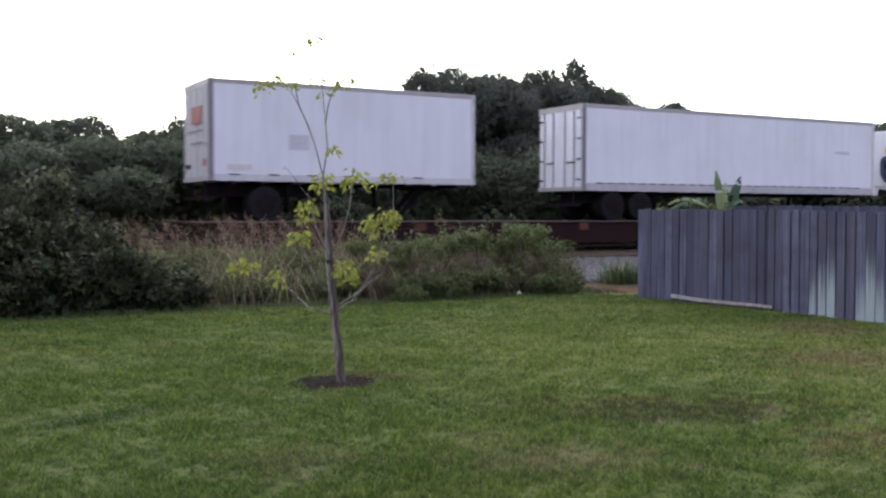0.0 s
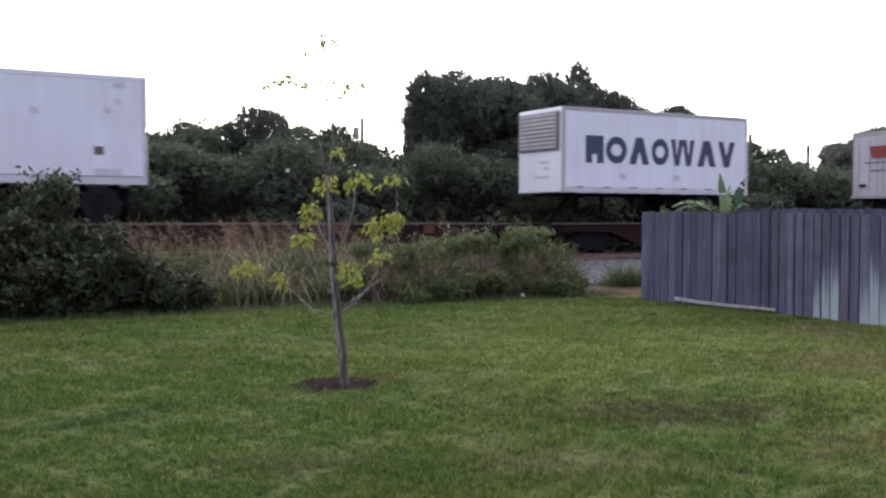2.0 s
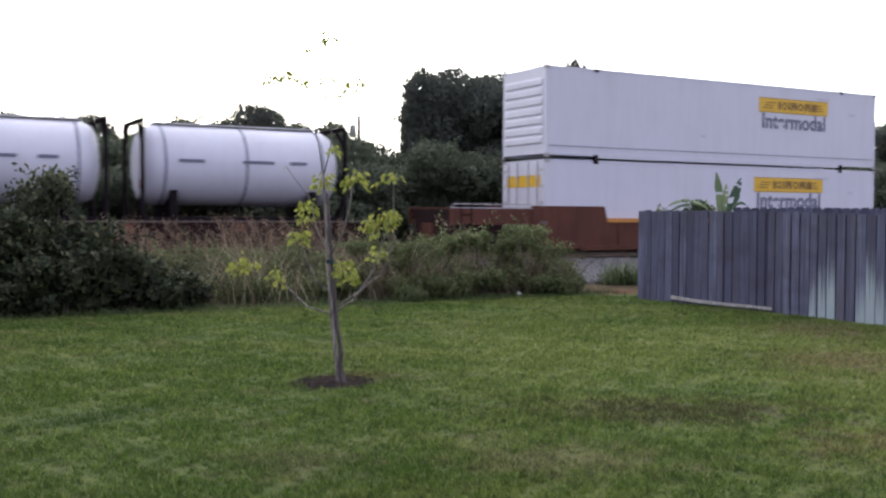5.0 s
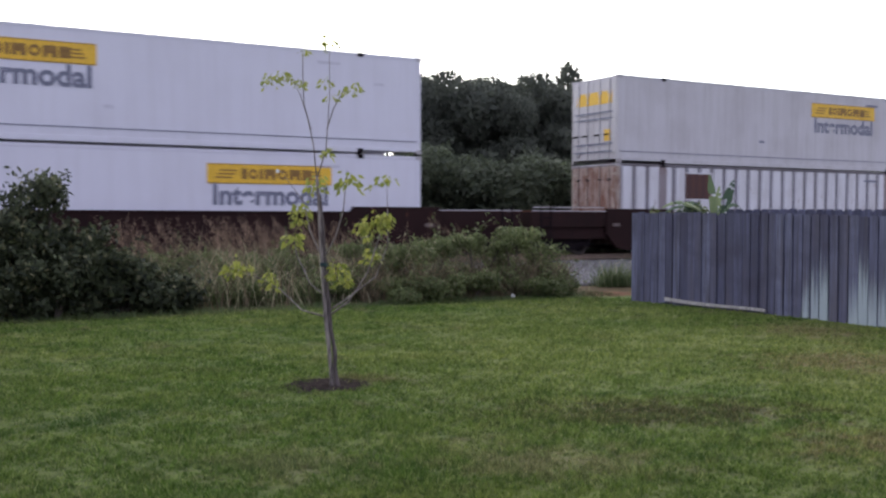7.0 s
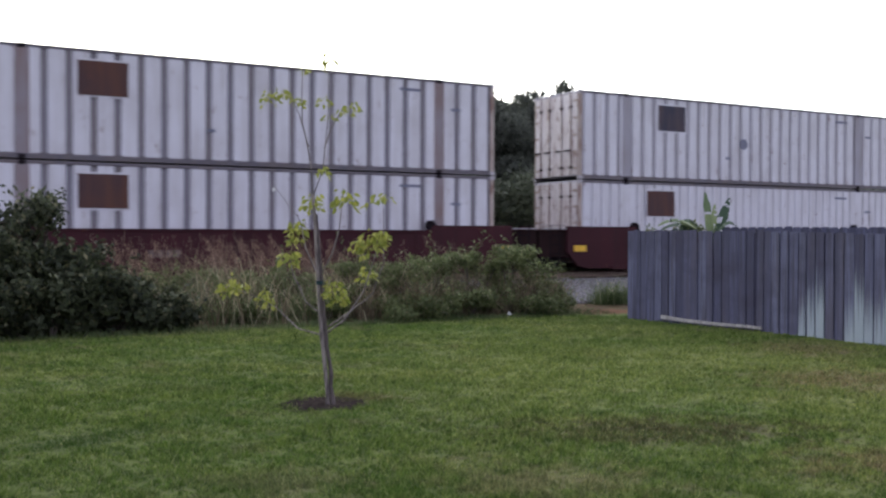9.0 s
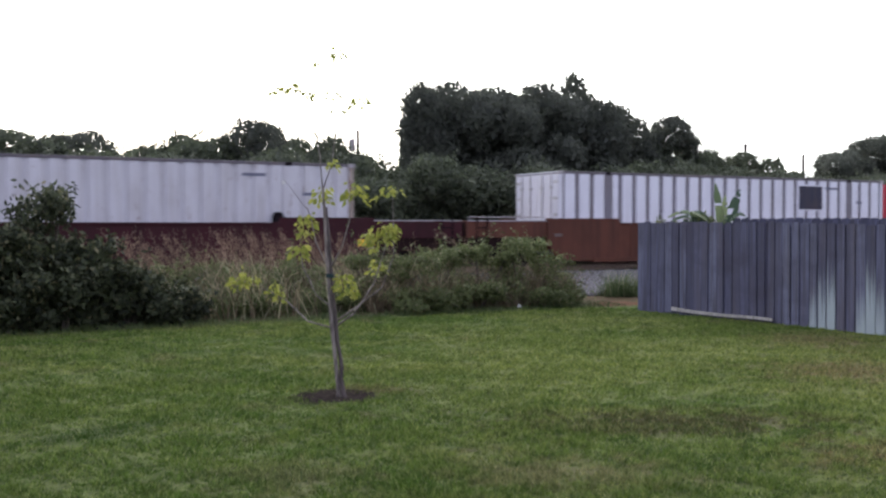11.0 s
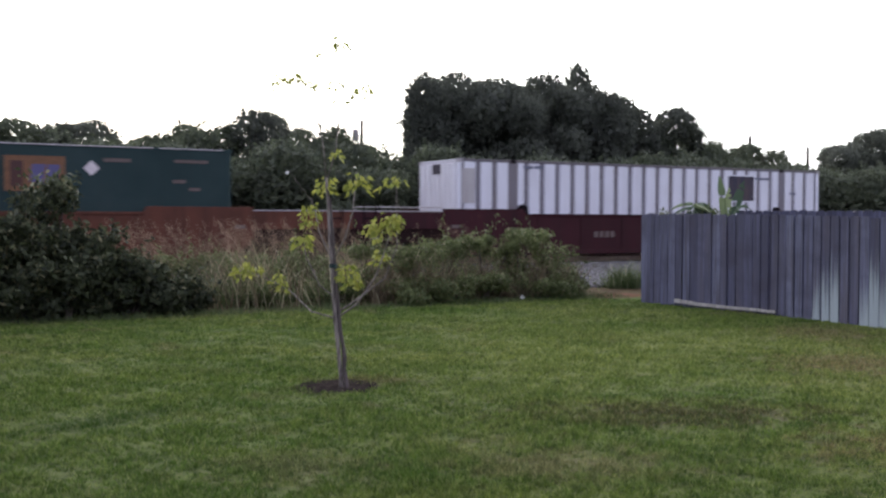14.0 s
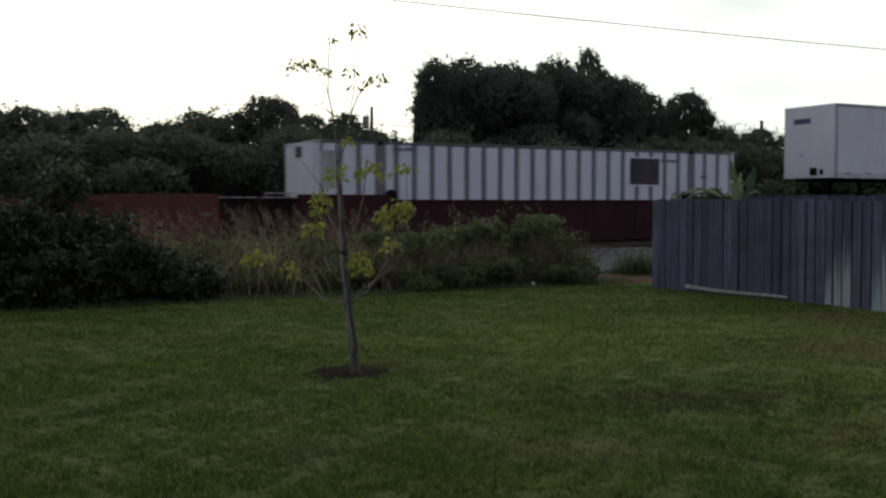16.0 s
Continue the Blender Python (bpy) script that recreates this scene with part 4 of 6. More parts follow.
def make_hedge():
    rng = np.random.default_rng(8)
    # tall bush, stepping down towards the grass
    for s, n, top, wide, deep in ((-4.8, 18.9, 2.9, 1.9, 1.1), (-2.2, 18.9, 2.6, 1.7, 1.1), (0.1, 18.9, 2.15, 1.4, 1.1), (2.25, 18.9, 2.5, 0.72, 0.9), (1.2, 18.1, 1.75, 1.2, 0.6), (3.05, 18.5, 1.5, 0.75, 0.8), (3.7, 18.35, 0.95, 0.8, 0.7), (4.5, 18.2, 0.5, 0.6, 0.5), (2.5, 17.9, 0.95, 1.1, 0.45)):
        blobs = []
        for i in range(int(34 * wide)):
            u = rng.random()
            r = rng.uniform(0.20, 0.36) * (0.8 if top < 1.3 else 1)
            x = rng.uniform(-1, 1) * wide * (1 - 0.5 * u)
            under = 0.4 * max(0.0, 0.35 - u) / 0.35      # the foot stands back beneath the crown
            blobs.append((x, rng.uniform(-1, 1) * deep * (1 - 0.5 * u) + under, max(0.2, min(top * u * 1.05, top - r)), r))
        bush("hedge_bush", rng, "dark green tangled hedge bush at the lawn's edge", s, n, blobs, 210, 0.115, "bush_leaf", "hedge bushes")
    for i, (s, n, top, wide) in enumerate(((8.9, 18.9, 1.15, 0.9), (10.1, 18.8, 1.25, 0.95), (11.3, 18.8, 1.35, 0.95), (12.35, 18.7, 1.5, 0.85), (13.1, 18.5, 1.1, 0.6), (10.7, 18.2, 0.6, 0.9), (12.2, 18.15, 0.5, 0.8), (9.2, 18.2, 0.55, 0.8), (5.2, 20.4, 0.9, 0.9), (6.6, 20.6, 0.95, 0.9), (7.9, 20.3, 1.0, 0.9), (6.0, 18.6, 0.45, 0.7), (7.6, 18.5, 0.5, 0.7))):
        blobs = []
        for k in range(int(17 * wide)):
            u = rng.random()
            r = rng.uniform(0.15, 0.28)
            blobs.append((rng.uniform(-1, 1) * wide * (1 - 0.45 * u), rng.uniform(-0.7, 0.7) * (1 - 0.5 * u), max(0.12, min(top * u * 1.1, top - r)), r))
        bush("shrub", rng, "grey-green leafy shrub at the lawn's edge", s, n, blobs, 300, 0.068, "shrub_leaf", "shrubs", "shrub")
    clump = thing("weed_clump", "loose grassy green weeds in the gravel", "weed")
    p = along(15.35, 19.0)
    clump.matrix_world = pose(p.x, p.y, 0.1, 0, 0, TRACK_TURN)
    a, r = rng.uniform(0, 2 * math.pi, 620), 0.62 * rng.random(620) ** 0.7
    me, _ = strands("grass_tuft", rng, r * np.cos(a), 0.6 * r * np.sin(a), np.zeros(620) - 0.02, rng.uniform(0.25, 0.8, 620) * (1.15 - 0.8 * r), 0.008, "weed", 0.45)
    part("grass_tuft", me, clump)
    me, _ = strands("stalks", rng, rng.normal(0, 0.3, 24), rng.normal(0, 0.2, 24), np.zeros(24) - 0.02, rng.uniform(0.5, 1.0, 24), 0.006, "reed", 0.3)
    tagged(part("dry_tuft", me, clump), kind="stuff")
    pts = rng.normal(0, 1, (420, 3)) * np.array((0.28, 0.2, 0.09)) + np.array((0, 0, 0.14))
    part("foliage", leaf_mesh("foliage", pts[pts[:, 2] > 0.0], 0.06, "weed", rng, 0.5), clump)


def strands(name, rng, xs, ys, zs, height, width, mat, lean=0.25, bits=3, wind=0.0):
    """Tapered, bending grass strands, each a strip of a few pieces."""
    n = len(xs)
    h = height
    d = rng.normal(0, lean, (n, 2)) + np.array((wind, 0.0))
    t = rng.uniform(0, math.pi, n)
    wx, wy = np.cos(t), np.sin(t)
    rows = []
    for k in range(bits + 1):
        u = k / bits
        w = width * (1 - u * 0.85)
        cx, cy, cz = xs + d[:, 0] * h * u ** 1.8, ys + d[:, 1] * h * u ** 1.8, zs + h * u * (1 - 0.12 * u)
        rows += [np.stack([cx - wx * w, cy - wy * w, cz], 1), np.stack([cx + wx * w, cy + wy * w, cz], 1)]
    v = np.stack(rows, 1).reshape(-1, 3)
    m = 2 * (bits + 1)
    q = np.array([(2 * k, 2 * k + 1, 2 * k + 3, 2 * k + 2) for k in range(bits)])
    f = (np.arange(n)[:, None, None] * m + q[None]).reshape(-1, 4)
    tips = rows[-1]
    return fast_mesh(name, v, f, mat, 4), tips


def make_tall_grass():
    rng = np.random.default_rng(14)
    m = pose(*along(0, 0), 0, 0, TRACK_TURN)

    def field(name, label, count, s0, s1, n0, n1, lo, hi, width, mat, lean=0.25, gaps=-9.0, wind=0.0):
        s, n = rng.uniform(s0, s1, count), rng.uniform(n0, n1, count)
        clump = np.array([noise.noise((a * 0.9, b * 0.9, 3.0)) for a, b in zip(s, n)])
        some = clump + rng.normal(0, 0.12, count) > gaps
        s, n, clump = s[some], n[some], clump[some]
        count = len(s)
        h = rng.uniform(lo, hi, count) * (0.85 + 0.55 * clump)
        me, tips = strands(name, rng, s, n, np.full(count, 0.0), h, width, mat, lean, 3, wind)
        ob = new(name, me)
        ob.matrix_world = m
        tagged(ob, label, "grass", kind="stuff")
        return s, n, h, tips

    field("tall_grass", "dry tan tall grass beyond the lawn", 2700, 3.9, 9.8, 18.05, 22.5, 0.5, 1.5, 0.012, "dry_grass", 0.5, -0.15, -0.12)
    field("tall_grass", "pale bent reeds among the tall grass", 380, 4.0, 10.0, 17.95, 20.5, 0.7, 1.45, 0.014, "reed", 0.42)
    field("tall_grass", "green tall grass beyond the lawn", 4300, 3.6, 13.6, 18.2, 22.0, 0.3, 1.2, 0.012, "weed", 0.5, 0.0, -0.1)
    field("tall_grass", "green tall grass before the railway", 1500, -6, 14.5, 20.0, 21.8, 0.2, 0.6, 0.009, "weed", 0.5)
    field("tall_grass", "weedy grass growing through the shrubs", 3000, 8.3, 13.4, 18.0, 19.4, 0.4, 1.35, 0.011, "dry_grass", 0.45)
    field("edge_grass", "uncut grass at the lawn's edge", 9000, -6, 14.2, 17.35, 18.3, 0.04, 0.17, 0.007, "weed", 0.4)
    # russet plumes
    k = 420
    s, n = np.concatenate([rng.uniform(4.2, 9.5, k), rng.uniform(9.5, 12.8, 60)]), np.concatenate([rng.uniform(19.5, 22.8, k), rng.uniform(19.6, 22.0, 60)])
    keep = np.array([noise.noise((a * 0.8, b * 0.8, 9.0)) > -0.08 for a, b in zip(s, n)])
    s, n = s[keep], n[keep]
    k = len(s)
    h = rng.uniform(1.15, 1.95, k)
    me, tips = strands("stalks", rng, s, n, np.zeros(k), h, 0.004, "seed_head", 0.22, 3, -0.28)
    pts = []
    for c in tips:
        d = np.array((rng.normal(0.5, 0.3), rng.normal(0, 0.3), -1.0))
        for q in range(46):
            pts.append(c + d * rng.uniform(-0.02, 0.36) + rng.normal(0, 0.03, 3))
    ob = new("plume_grass", me)
    ob.matrix_world = m
    tagged(ob, "thin russet stalks of plume grass", "grass", kind="stuff")
    ob = new("grass_plumes", leaf_mesh("grass_plumes", np.array(pts), 0.045, "seed_head", rng, 0.16, -0.7))
    ob.matrix_world = m
    tagged(ob, "feathery russet seed plumes on tall grass", "grass", kind="stuff")


def make_sapling():
    """A staked young tree; the places of its branches in metres from its foot: across, away, up."""
    rng = np.random.default_rng(33)
    tr = thing("young_tree", "slender young tree with sparse yellow-green leaves in the lawn", "tree")
    tr.location = (-1.01, 10.2, 0)
    # a pale stem and a darker one that winds along it, bound together higher up
    part("trunk", Geo().tube("sapling_bark", [(-0.012, 0, -0.05), (-0.016, 0, 0.12), (-0.042, 0, 0.4), (-0.076, 0, 0.73), (-0.100, 0.01, 1.1), (-0.126, 0.0, 1.5), (-0.142, 0.0, 1.85), (-0.165, 0.0, 2.15)],
                             [0.026, 0.021, 0.021, 0.023, 0.020, 0.018, 0.017, 0.014], 10), tr, smooth=True)
    part("stem", Geo().tube("sapling_bark_dark", [(0.048, -0.01, -0.05), (0.042, -0.012, 0.05), (0.018, -0.012, 0.2), (0.022, -0.014, 0.32), (0.004, -0.012, 0.46), (-0.024, -0.012, 0.6), (-0.034, -0.010, 0.75), (-0.056, -0.008, 1.0), (-0.078, -0.006, 1.25), (-0.100, -0.006, 1.6), (-0.126, -0.004, 1.95)],
                            [0.034, 0.025, 0.021, 0.024, 0.019, 0.021, 0.022, 0.017, 0.016, 0.014, 0.008], 10), tr, "darker winding stem", smooth=True)
    part("tie", Geo().tube("green", [(-0.095, 0, 1.235), (-0.096, 0, 1.275)], [0.040, 0.040], 10), tr, "green tie band")
    for name, pts, r in (("branch", [(-0.06, 0, 0.72), (-0.33, 0.1, 0.78), (-0.55, 0.15, 0.98), (-0.72, 0.18, 1.08), (-1.05, 0.2, 1.20)], 0.0105),
                         ("branch", [(-0.06, 0, 0.72), (0.16, -0.1, 0.88), (0.36, -0.15, 1.18), (0.48, -0.2, 1.55), (0.50, -0.2, 1.72)], 0.0125),
                         ("branch", [(-0.05, 0, 0.78), (0.16, 0.15, 0.92), (0.42, 0.25, 1.12), (0.54, 0.3, 1.45), (0.53, 0.3, 2.1)], 0.0105),
                         ("branch", [(-0.10, 0, 1.30), (-0.25, 0.1, 1.6), (-0.30, 0.1, 1.85), (-0.34, 0.1, 1.95)], 0.009),
                         ("branch", [(-0.10, 0, 1.30), (0.04, -0.12, 1.55), (0.12, -0.2, 1.8), (0.16, -0.2, 2.2)], 0.010),
                         ("branch", [(-0.10, 0, 0.95), (-0.25, 0.12, 1.05), (-0.40, 0.2, 1.35), (-0.42, 0.2, 1.5)], 0.008)):
        part(name, Geo().tube("sapling_bark", pts, [r * (1 - 0.17 * i) for i in range(len(pts))], 7), tr, smooth=True)

    leaves = []
    for w, fold in ((0.26, 0.06), (0.30, 0.09), (0.33, 0.04), (0.28, 0.12)):
        v = [(0, 0, 0), (0.28, w * 0.8, fold * 0.7), (0.55, w, fold), (0.85, w * 0.4, fold * 0.5), (1.08, 0, -0.05), (0.85, -w * 0.4, fold * 0.5), (0.55, -w, fold), (0.28, -w * 0.8, fold * 0.7), (0.28, 0, 0), (0.55, 0, 0), (0.85, 0, -0.02)]
        f = [(0, 8, 1), (8, 9, 2, 1), (9, 10, 3, 2), (10, 4, 3), (0, 7, 8), (8, 7, 6, 9), (9, 6, 5, 10), (10, 5, 4)]
        leaves.append(Geo().add(v, f, "single_leaf").mesh("leaf", True))

    def cluster(c, spread, count, size=0.086, parent=tr, name="foliage"):
        # leaflets fan out over a small drooping dome
        w, r = rng.uniform(0, 2 * math.pi, count), 1.35 * spread * np.sqrt(rng.random(count))
        k = np.stack([r * np.cos(w), 0.85 * r * np.sin(w), 0.55 * spread - 0.55 * r * r / spread + rng.normal(0, 0.48 * spread, count)], 1)
        ways = np.stack([np.cos(w), np.sin(w), np.full(count, -0.95)], 1)
        c = np.array(c)
        half = count // 2
        for p, d in zip(k[:half] + c, ways[:half]):
            a = (Vector(d) + Vector(rng.normal(0, 0.35, 3))).normalized()
            b = a.cross(Vector(rng.normal(size=3))).normalized()
            s = size * rng.uniform(0.6, 1.35)
            m = Matrix.Identity(4)
            for i, axis in enumerate((a, b, a.cross(b))):
                for j in range(3):
                    m[j][i] = axis[j] * s
            m.translation = Vector(p)
            part("leaf", leaves[int(rng.integers(4))], parent).matrix_basis = m
        g = leaf_mesh(name, k[half:] + c, size, "sapling_leaf", rng, 0.5, 0.0, None, 0.0, ways[half:])
        tagged(part(name, g, parent), kind="stuff")

    for c, sp, k in (((-1.05, 0.2, 1.21), 0.09, 46), ((-0.93, 0.2, 1.22), 0.08, 30), ((-0.68, 0.18, 1.10), 0.075, 28), ((-0.64, 0.18, 1.02), 0.06, 14),
                     ((0.06, -0.1, 1.20), 0.10, 55), ((0.10, -0.1, 1.08), 0.07, 22), ((-0.43, 0.2, 1.50), 0.10, 48), ((-0.35, 0.1, 1.82), 0.09, 44), ((-0.34, 0.1, 1.68), 0.07, 24),
                     ((-0.18, 0.05, 2.06), 0.10, 50), ((0.17, -0.2, 2.10), 0.10, 48), ((0.45, -0.2, 1.66), 0.13, 76), ((0.32, -0.2, 1.62), 0.09, 36), ((0.53, -0.2, 1.72), 0.08, 30),
                     ((0.38, 0.25, 1.33), 0.08, 36), ((0.49, 0.3, 2.12), 0.07, 12), ((0.56, 0.3, 2.14), 0.06, 9), ((0.40, 0.2, 2.05), 0.05, 6), ((-0.06, 0, 2.38), 0.06, 18)):
        cluster(c, sp * 0.80, int(k * 1.2), 0.066)
    part("branch", Geo().tube("sapling_bark", [(-0.34, 0.1, 1.93), (-0.47, 0.12, 2.10), (-0.57, 0.12, 2.23)], [0.004, 0.003, 0.002], 6), tr, smooth=True)
    part("tag", Geo().prism("paper", [(-0.60, 2.19), (-0.565, 2.185), (-0.56, 2.215), (-0.59, 2.225)], 0.118, 0.122, "y"), tr, "white paper tag")
    # the two thin leaders, which sway in the wind
    top = new("leader")
    top.parent = tr
    top.location = (-0.165, 0, 2.12)
    for pts in ([(0, 0, 0), (-0.02, 0, 0.35), (-0.07, 0, 0.62), (-0.13, 0, 0.84), (-0.20, 0.02, 1.00), (-0.40, 0.03, 1.02)],
                [(0, 0, 0), (0.10, 0.02, 0.28), (0.13, 0.02, 0.55), (0.16, 0.02, 0.85), (0.17, 0.02, 1.15), (0.18, 0.02, 1.38)],
                [(0.12, 0.02, 0.5), (0.19, 0.03, 0.7), (0.30, 0.03, 0.88)],
                [(-0.04, 0, 0.5), (-0.10, 0, 0.75), (-0.10, 0, 1.05), (-0.09, 0, 1.28)]):
        part("twig", Geo().tube("sapling_bark", pts, [0.0075 * (1 - 0.14 * i) for i in range(len(pts))], 6), top, smooth=True)
    for c, sp, k in (((0.19, 0.02, 1.38), 0.05, 18), ((-0.42, 0.03, 1.02), 0.06, 22), ((-0.30, 0.03, 1.05), 0.05, 15), ((-0.16, 0.02, 0.98), 0.05, 14), ((0.12, 0.02, 0.98), 0.04, 10),
                     ((0.40, 0.03, 0.90), 0.05, 15), ((-0.09, 0, 1.28), 0.03, 6), ((0.16, 0.02, 0.82), 0.04, 8), ((0.30, 0.03, 0.86), 0.03, 6)):
        cluster(c, sp * 1.15, int(k * 2.0), 0.052, top)
    return tr, top


def make_banana():
    rng = random.Random(4)
    p = thing("banana_plant", "pale green banana leaves rising behind the fence", "plant")
    p.location = (6.17, 22.1, 0)
    part("stem", Geo().tube("banana", [(0, 0, -0.05), (0.02, 0, 0.9), (0, 0, 1.7)], [0.09, 0.075, 0.05], 9), p, smooth=True)
    # start, rise, reach, droop, half width, share of torn edge, leaf colour
    for x0, rise, out, droop, wide, torn, mat in (
            (0.06, 1.13, -0.14, 0.03, 0.09, 0.06, "banana"), (0.08, 0.86, 0.05, 0.02, 0.075, 0.10, "banana"),
            (0.18, 1.02, 0.28, 0.04, 0.12, 0.15, "banana_dark"), (0.10, 0.55, 0.50, 0.16, 0.11, 0.2, "banana_dark"),
            (-0.02, 0.62, -1.25, 0.20, 0.11, 0.2, "banana"), (-0.04, 0.52, -1.05, 0.20, 0.12, 0.2, "banana_dark"),
            (-0.03, 0.60, -0.62, 0.16, 0.12, 0.2, "banana_dark"), (-0.02, 0.45, -0.45, 0.14, 0.12, 0.2, "banana"), (-0.05, 0.38, -0.80, 0.10, 0.12, 0.2, "banana_dark")):
        v, f = [], []
        k = 22
        for i in range(k + 1):
            u = i / k
            x = x0 + out * u ** 1.15
            z = 1.6 + rise * (u if abs(out) < 0.4 else math.sin(1.7 * u)) - droop * u ** 3 * 1.4
            w = wide * math.sin(math.pi * (0.08 + 0.9 * u)) ** 0.7 * (0.85 + 0.25 * rng.random())
            v += [(x - w, 0.3 * w, z - 0.1 * w), (x, 0, z), (x + w, 0.3 * w, z - 0.1 * w)] if abs(out) < 0.4 else [(x, -w, z - 0.55 * w), (x, 0, z + 0.02), (x, w, z - 0.55 * w)]
        for i in range(k):
            a = 3 * i
            # wind-torn edges
            if rng.random() > torn:
                f.append((a, a + 1, a + 4, a + 3))
            if rng.random() > torn:
                f.append((a + 1, a + 2, a + 5, a + 4))
        q = part("leaf", Geo().add(v, f, mat), p, smooth=True)
        q.rotation_euler.z = rng.uniform(-0.35, 0.35)
    g = np.random.default_rng(6)
    vine = thing("leafy_vine", "bluish green leafy vine topping the fence behind", "vine")
    vine.location = (5.5, 22.25, 0)
    pts = np.stack([g.uniform(-0.65, 0.6, 600), g.normal(0, 0.14, 600), 1.68 + 0.24 * g.random(600) ** 1.3], 1)
    pts[:, 2] += 0.10 * np.sin(pts[:, 0] * 5.0)
    part("foliage", leaf_mesh("foliage", pts, 0.085, "shrub_leaf", g, 0.55), vine)
    for x in (-0.5, 0.0, 0.4):
        part("stem", Geo().tube("bark", [(x, 0.05, -0.05), (x + 0.1, 0, 0.9), (x, 0, 1.8)], [0.02, 0.016, 0.01], 6), vine)


def make_poles():
    def pole(x, y, top, r, can, label):
        p = thing("utility_pole", label, "utility pole", "utility poles")
        p.location = (x, y, 0)
        part("post", Geo().tube("wood_pole", [(0, 0, -0.3), (0, 0, top)], [r * 1.3, r], 12), p, smooth=True)
        if can:
            part("transformer", Geo().tube("grey_rail", [(-0.42, 0, top - 1.45), (-0.42, 0, top - 1.4), (-0.42, 0, top - 0.65), (-0.42, 0, top - 0.6)], [0.18, 0.23, 0.23, 0.1], 14), p, "grey transformer can")

    pole(-5.59, 69.8, 8.45, 0.11, True, "far wooden utility pole with a transformer")
    pole(-22.75, 87.1, 10.2, 0.09, False, "far thin wooden utility pole")
    pole(23.35, 76.5, 8.0, 0.13, False, "far wooden utility pole above the trees")
    pole(32.4, 89.3, 8.1, 0.13, False, "far wooden utility pole above the trees")

    def wire(a, b, sag, r, label):
        a, b = Vector(a), Vector(b)
        pts = []
        for i in range(25):
            u = i / 24
            q = a.lerp(b, u)
            q.z -= sag * 4 * u * (1 - u)
            pts.append(q)
        ob = new("power_wire", Geo().tube("wire", pts, [r] * 25, 6).mesh("power_wire"))
        tagged(ob, label, "wire", "power wires")

    near = "black power wire strung over the lawn's edge"
    for n, z, at in ((20.0, 7.52, 0.010), (20.0, 9.49, 0.005), (20.6, 9.23, 0.004)):
        wire(along(-44.5, n, z), along(70, n, z), 1.35, at, near)
    wire((-40, 100, 8.2), (-5.6, 69.8, 7.3), 0.5, 0.025, "thin far power wire between poles")
    wire((-5.6, 69.8, 7.3), (23.35, 76.5, 7.4), 0.6, 0.025, "thin far power wire between poles")
    wire((23.35, 76.5, 7.4), (32.4, 89.3, 7.55), 0.2, 0.025, "thin far power wire between poles")
    wire((32.4, 89.3, 7.55), (75, 118, 7.5), 0.5, 0.025, "thin far power wire between poles")


def make_litter():
    g = Geo().prism("paper", [(-0.05, 0), (0.05, 0), (0.03, 0.04), (-0.01, 0.08), (-0.04, 0.04)], -0.03, 0.03, "y")
    ob = new("litter", g.mesh("litter"))
    ob.location = (1.72, 21.35, 0.03)
    tagged(ob, "small pale scrap of litter by the shrubs", "litter")

# ======== the train ========
# Things on the track are built with x along it, y away from the camera, z up, x = 0 at their leading end.
RAIL_TOP = 0.43
CARGO_N = 1.30           # half the width of a container
ROLLING = []             # things of the train and where their leading ends stand at the start


def rolling(ob, start):
    ROLLING.append((ob, start))
    return ob


def bars(name, parent, mat, x, z, widths, height, gap, y, label="", lean=0.0, shapes=""):
    """A row of plain shapes in place of lettering: b bar, o ring, a wedge up, v wedge down, h two posts and a tie."""
    for k, w in enumerate(widths):
        if w:
            kind = shapes[k % len(shapes)] if shapes else "b"
            g, t = Geo(), height * 0.28
            if kind == "o":
                ring = [(math.cos(math.pi * i / 10), math.sin(math.pi * i / 10)) for i in range(20)]
                c, d = x + w / 2, z + height / 2
                v = [(c + q * w / 2 * i, yy, d + (q * height / 2 if q == 1 else height / 2 - t) * j) for yy in (y - 0.004, y) for q in (1, 0.5) for i, j in ring]
                f = []
                for i in range(20):
                    j = (i + 1) % 20
                    f += [(i, j, 20 + j, 20 + i), (40 + i, 60 + i, 60 + j, 40 + j), (i, 40 + i, 40 + j, j), (20 + i, 20 + j, 60 + j, 60 + i)]
                g.add(v, f, mat)
            elif kind == "a":
                g.prism(mat, [(x, z), (x + w * 0.34, z), (x + w / 2, z + height * 0.5), (x + w * 0.66, z), (x + w, z), (x + w * 0.68, z + height), (x + w * 0.32, z + height)], y - 0.004, y, "y")
            elif kind == "v":
                g.prism(mat, [(x, z + height), (x + w * 0.3, z + height), (x + w / 2, z + height * 0.45), (x + w * 0.7, z + height), (x + w, z + height), (x + w * 0.65, z), (x + w * 0.35, z)], y - 0.004, y, "y")
            elif kind == "w":
                h2 = w / 2
                for q in (x, x + h2 * 0.92):
                    g.prism(mat, [(q, z + height), (q + h2 * 0.36, z + height), (q + h2 / 2, z + height * 0.35), (q + h2 * 0.64, z + height), (q + h2, z + height), (q + h2 * 0.7, z), (q + h2 * 0.3, z)], y - 0.004, y, "y")
            elif kind == "h":
                g.prism(mat, [(x, z), (x + w * 0.36, z), (x + w * 0.36, z + height * 0.32), (x + w * 0.62, z + height * 0.32), (x + w * 0.62, z), (x + w, z), (x + w, z + height), (x, z + height)], y - 0.004, y, "y")
            else:
                g.prism(mat, [(x, z), (x + w, z), (x + w + lean, z + height), (x + lean, z + height)], y - 0.004, y, "y")
            part(name, g, parent, label)
        x += w + gap


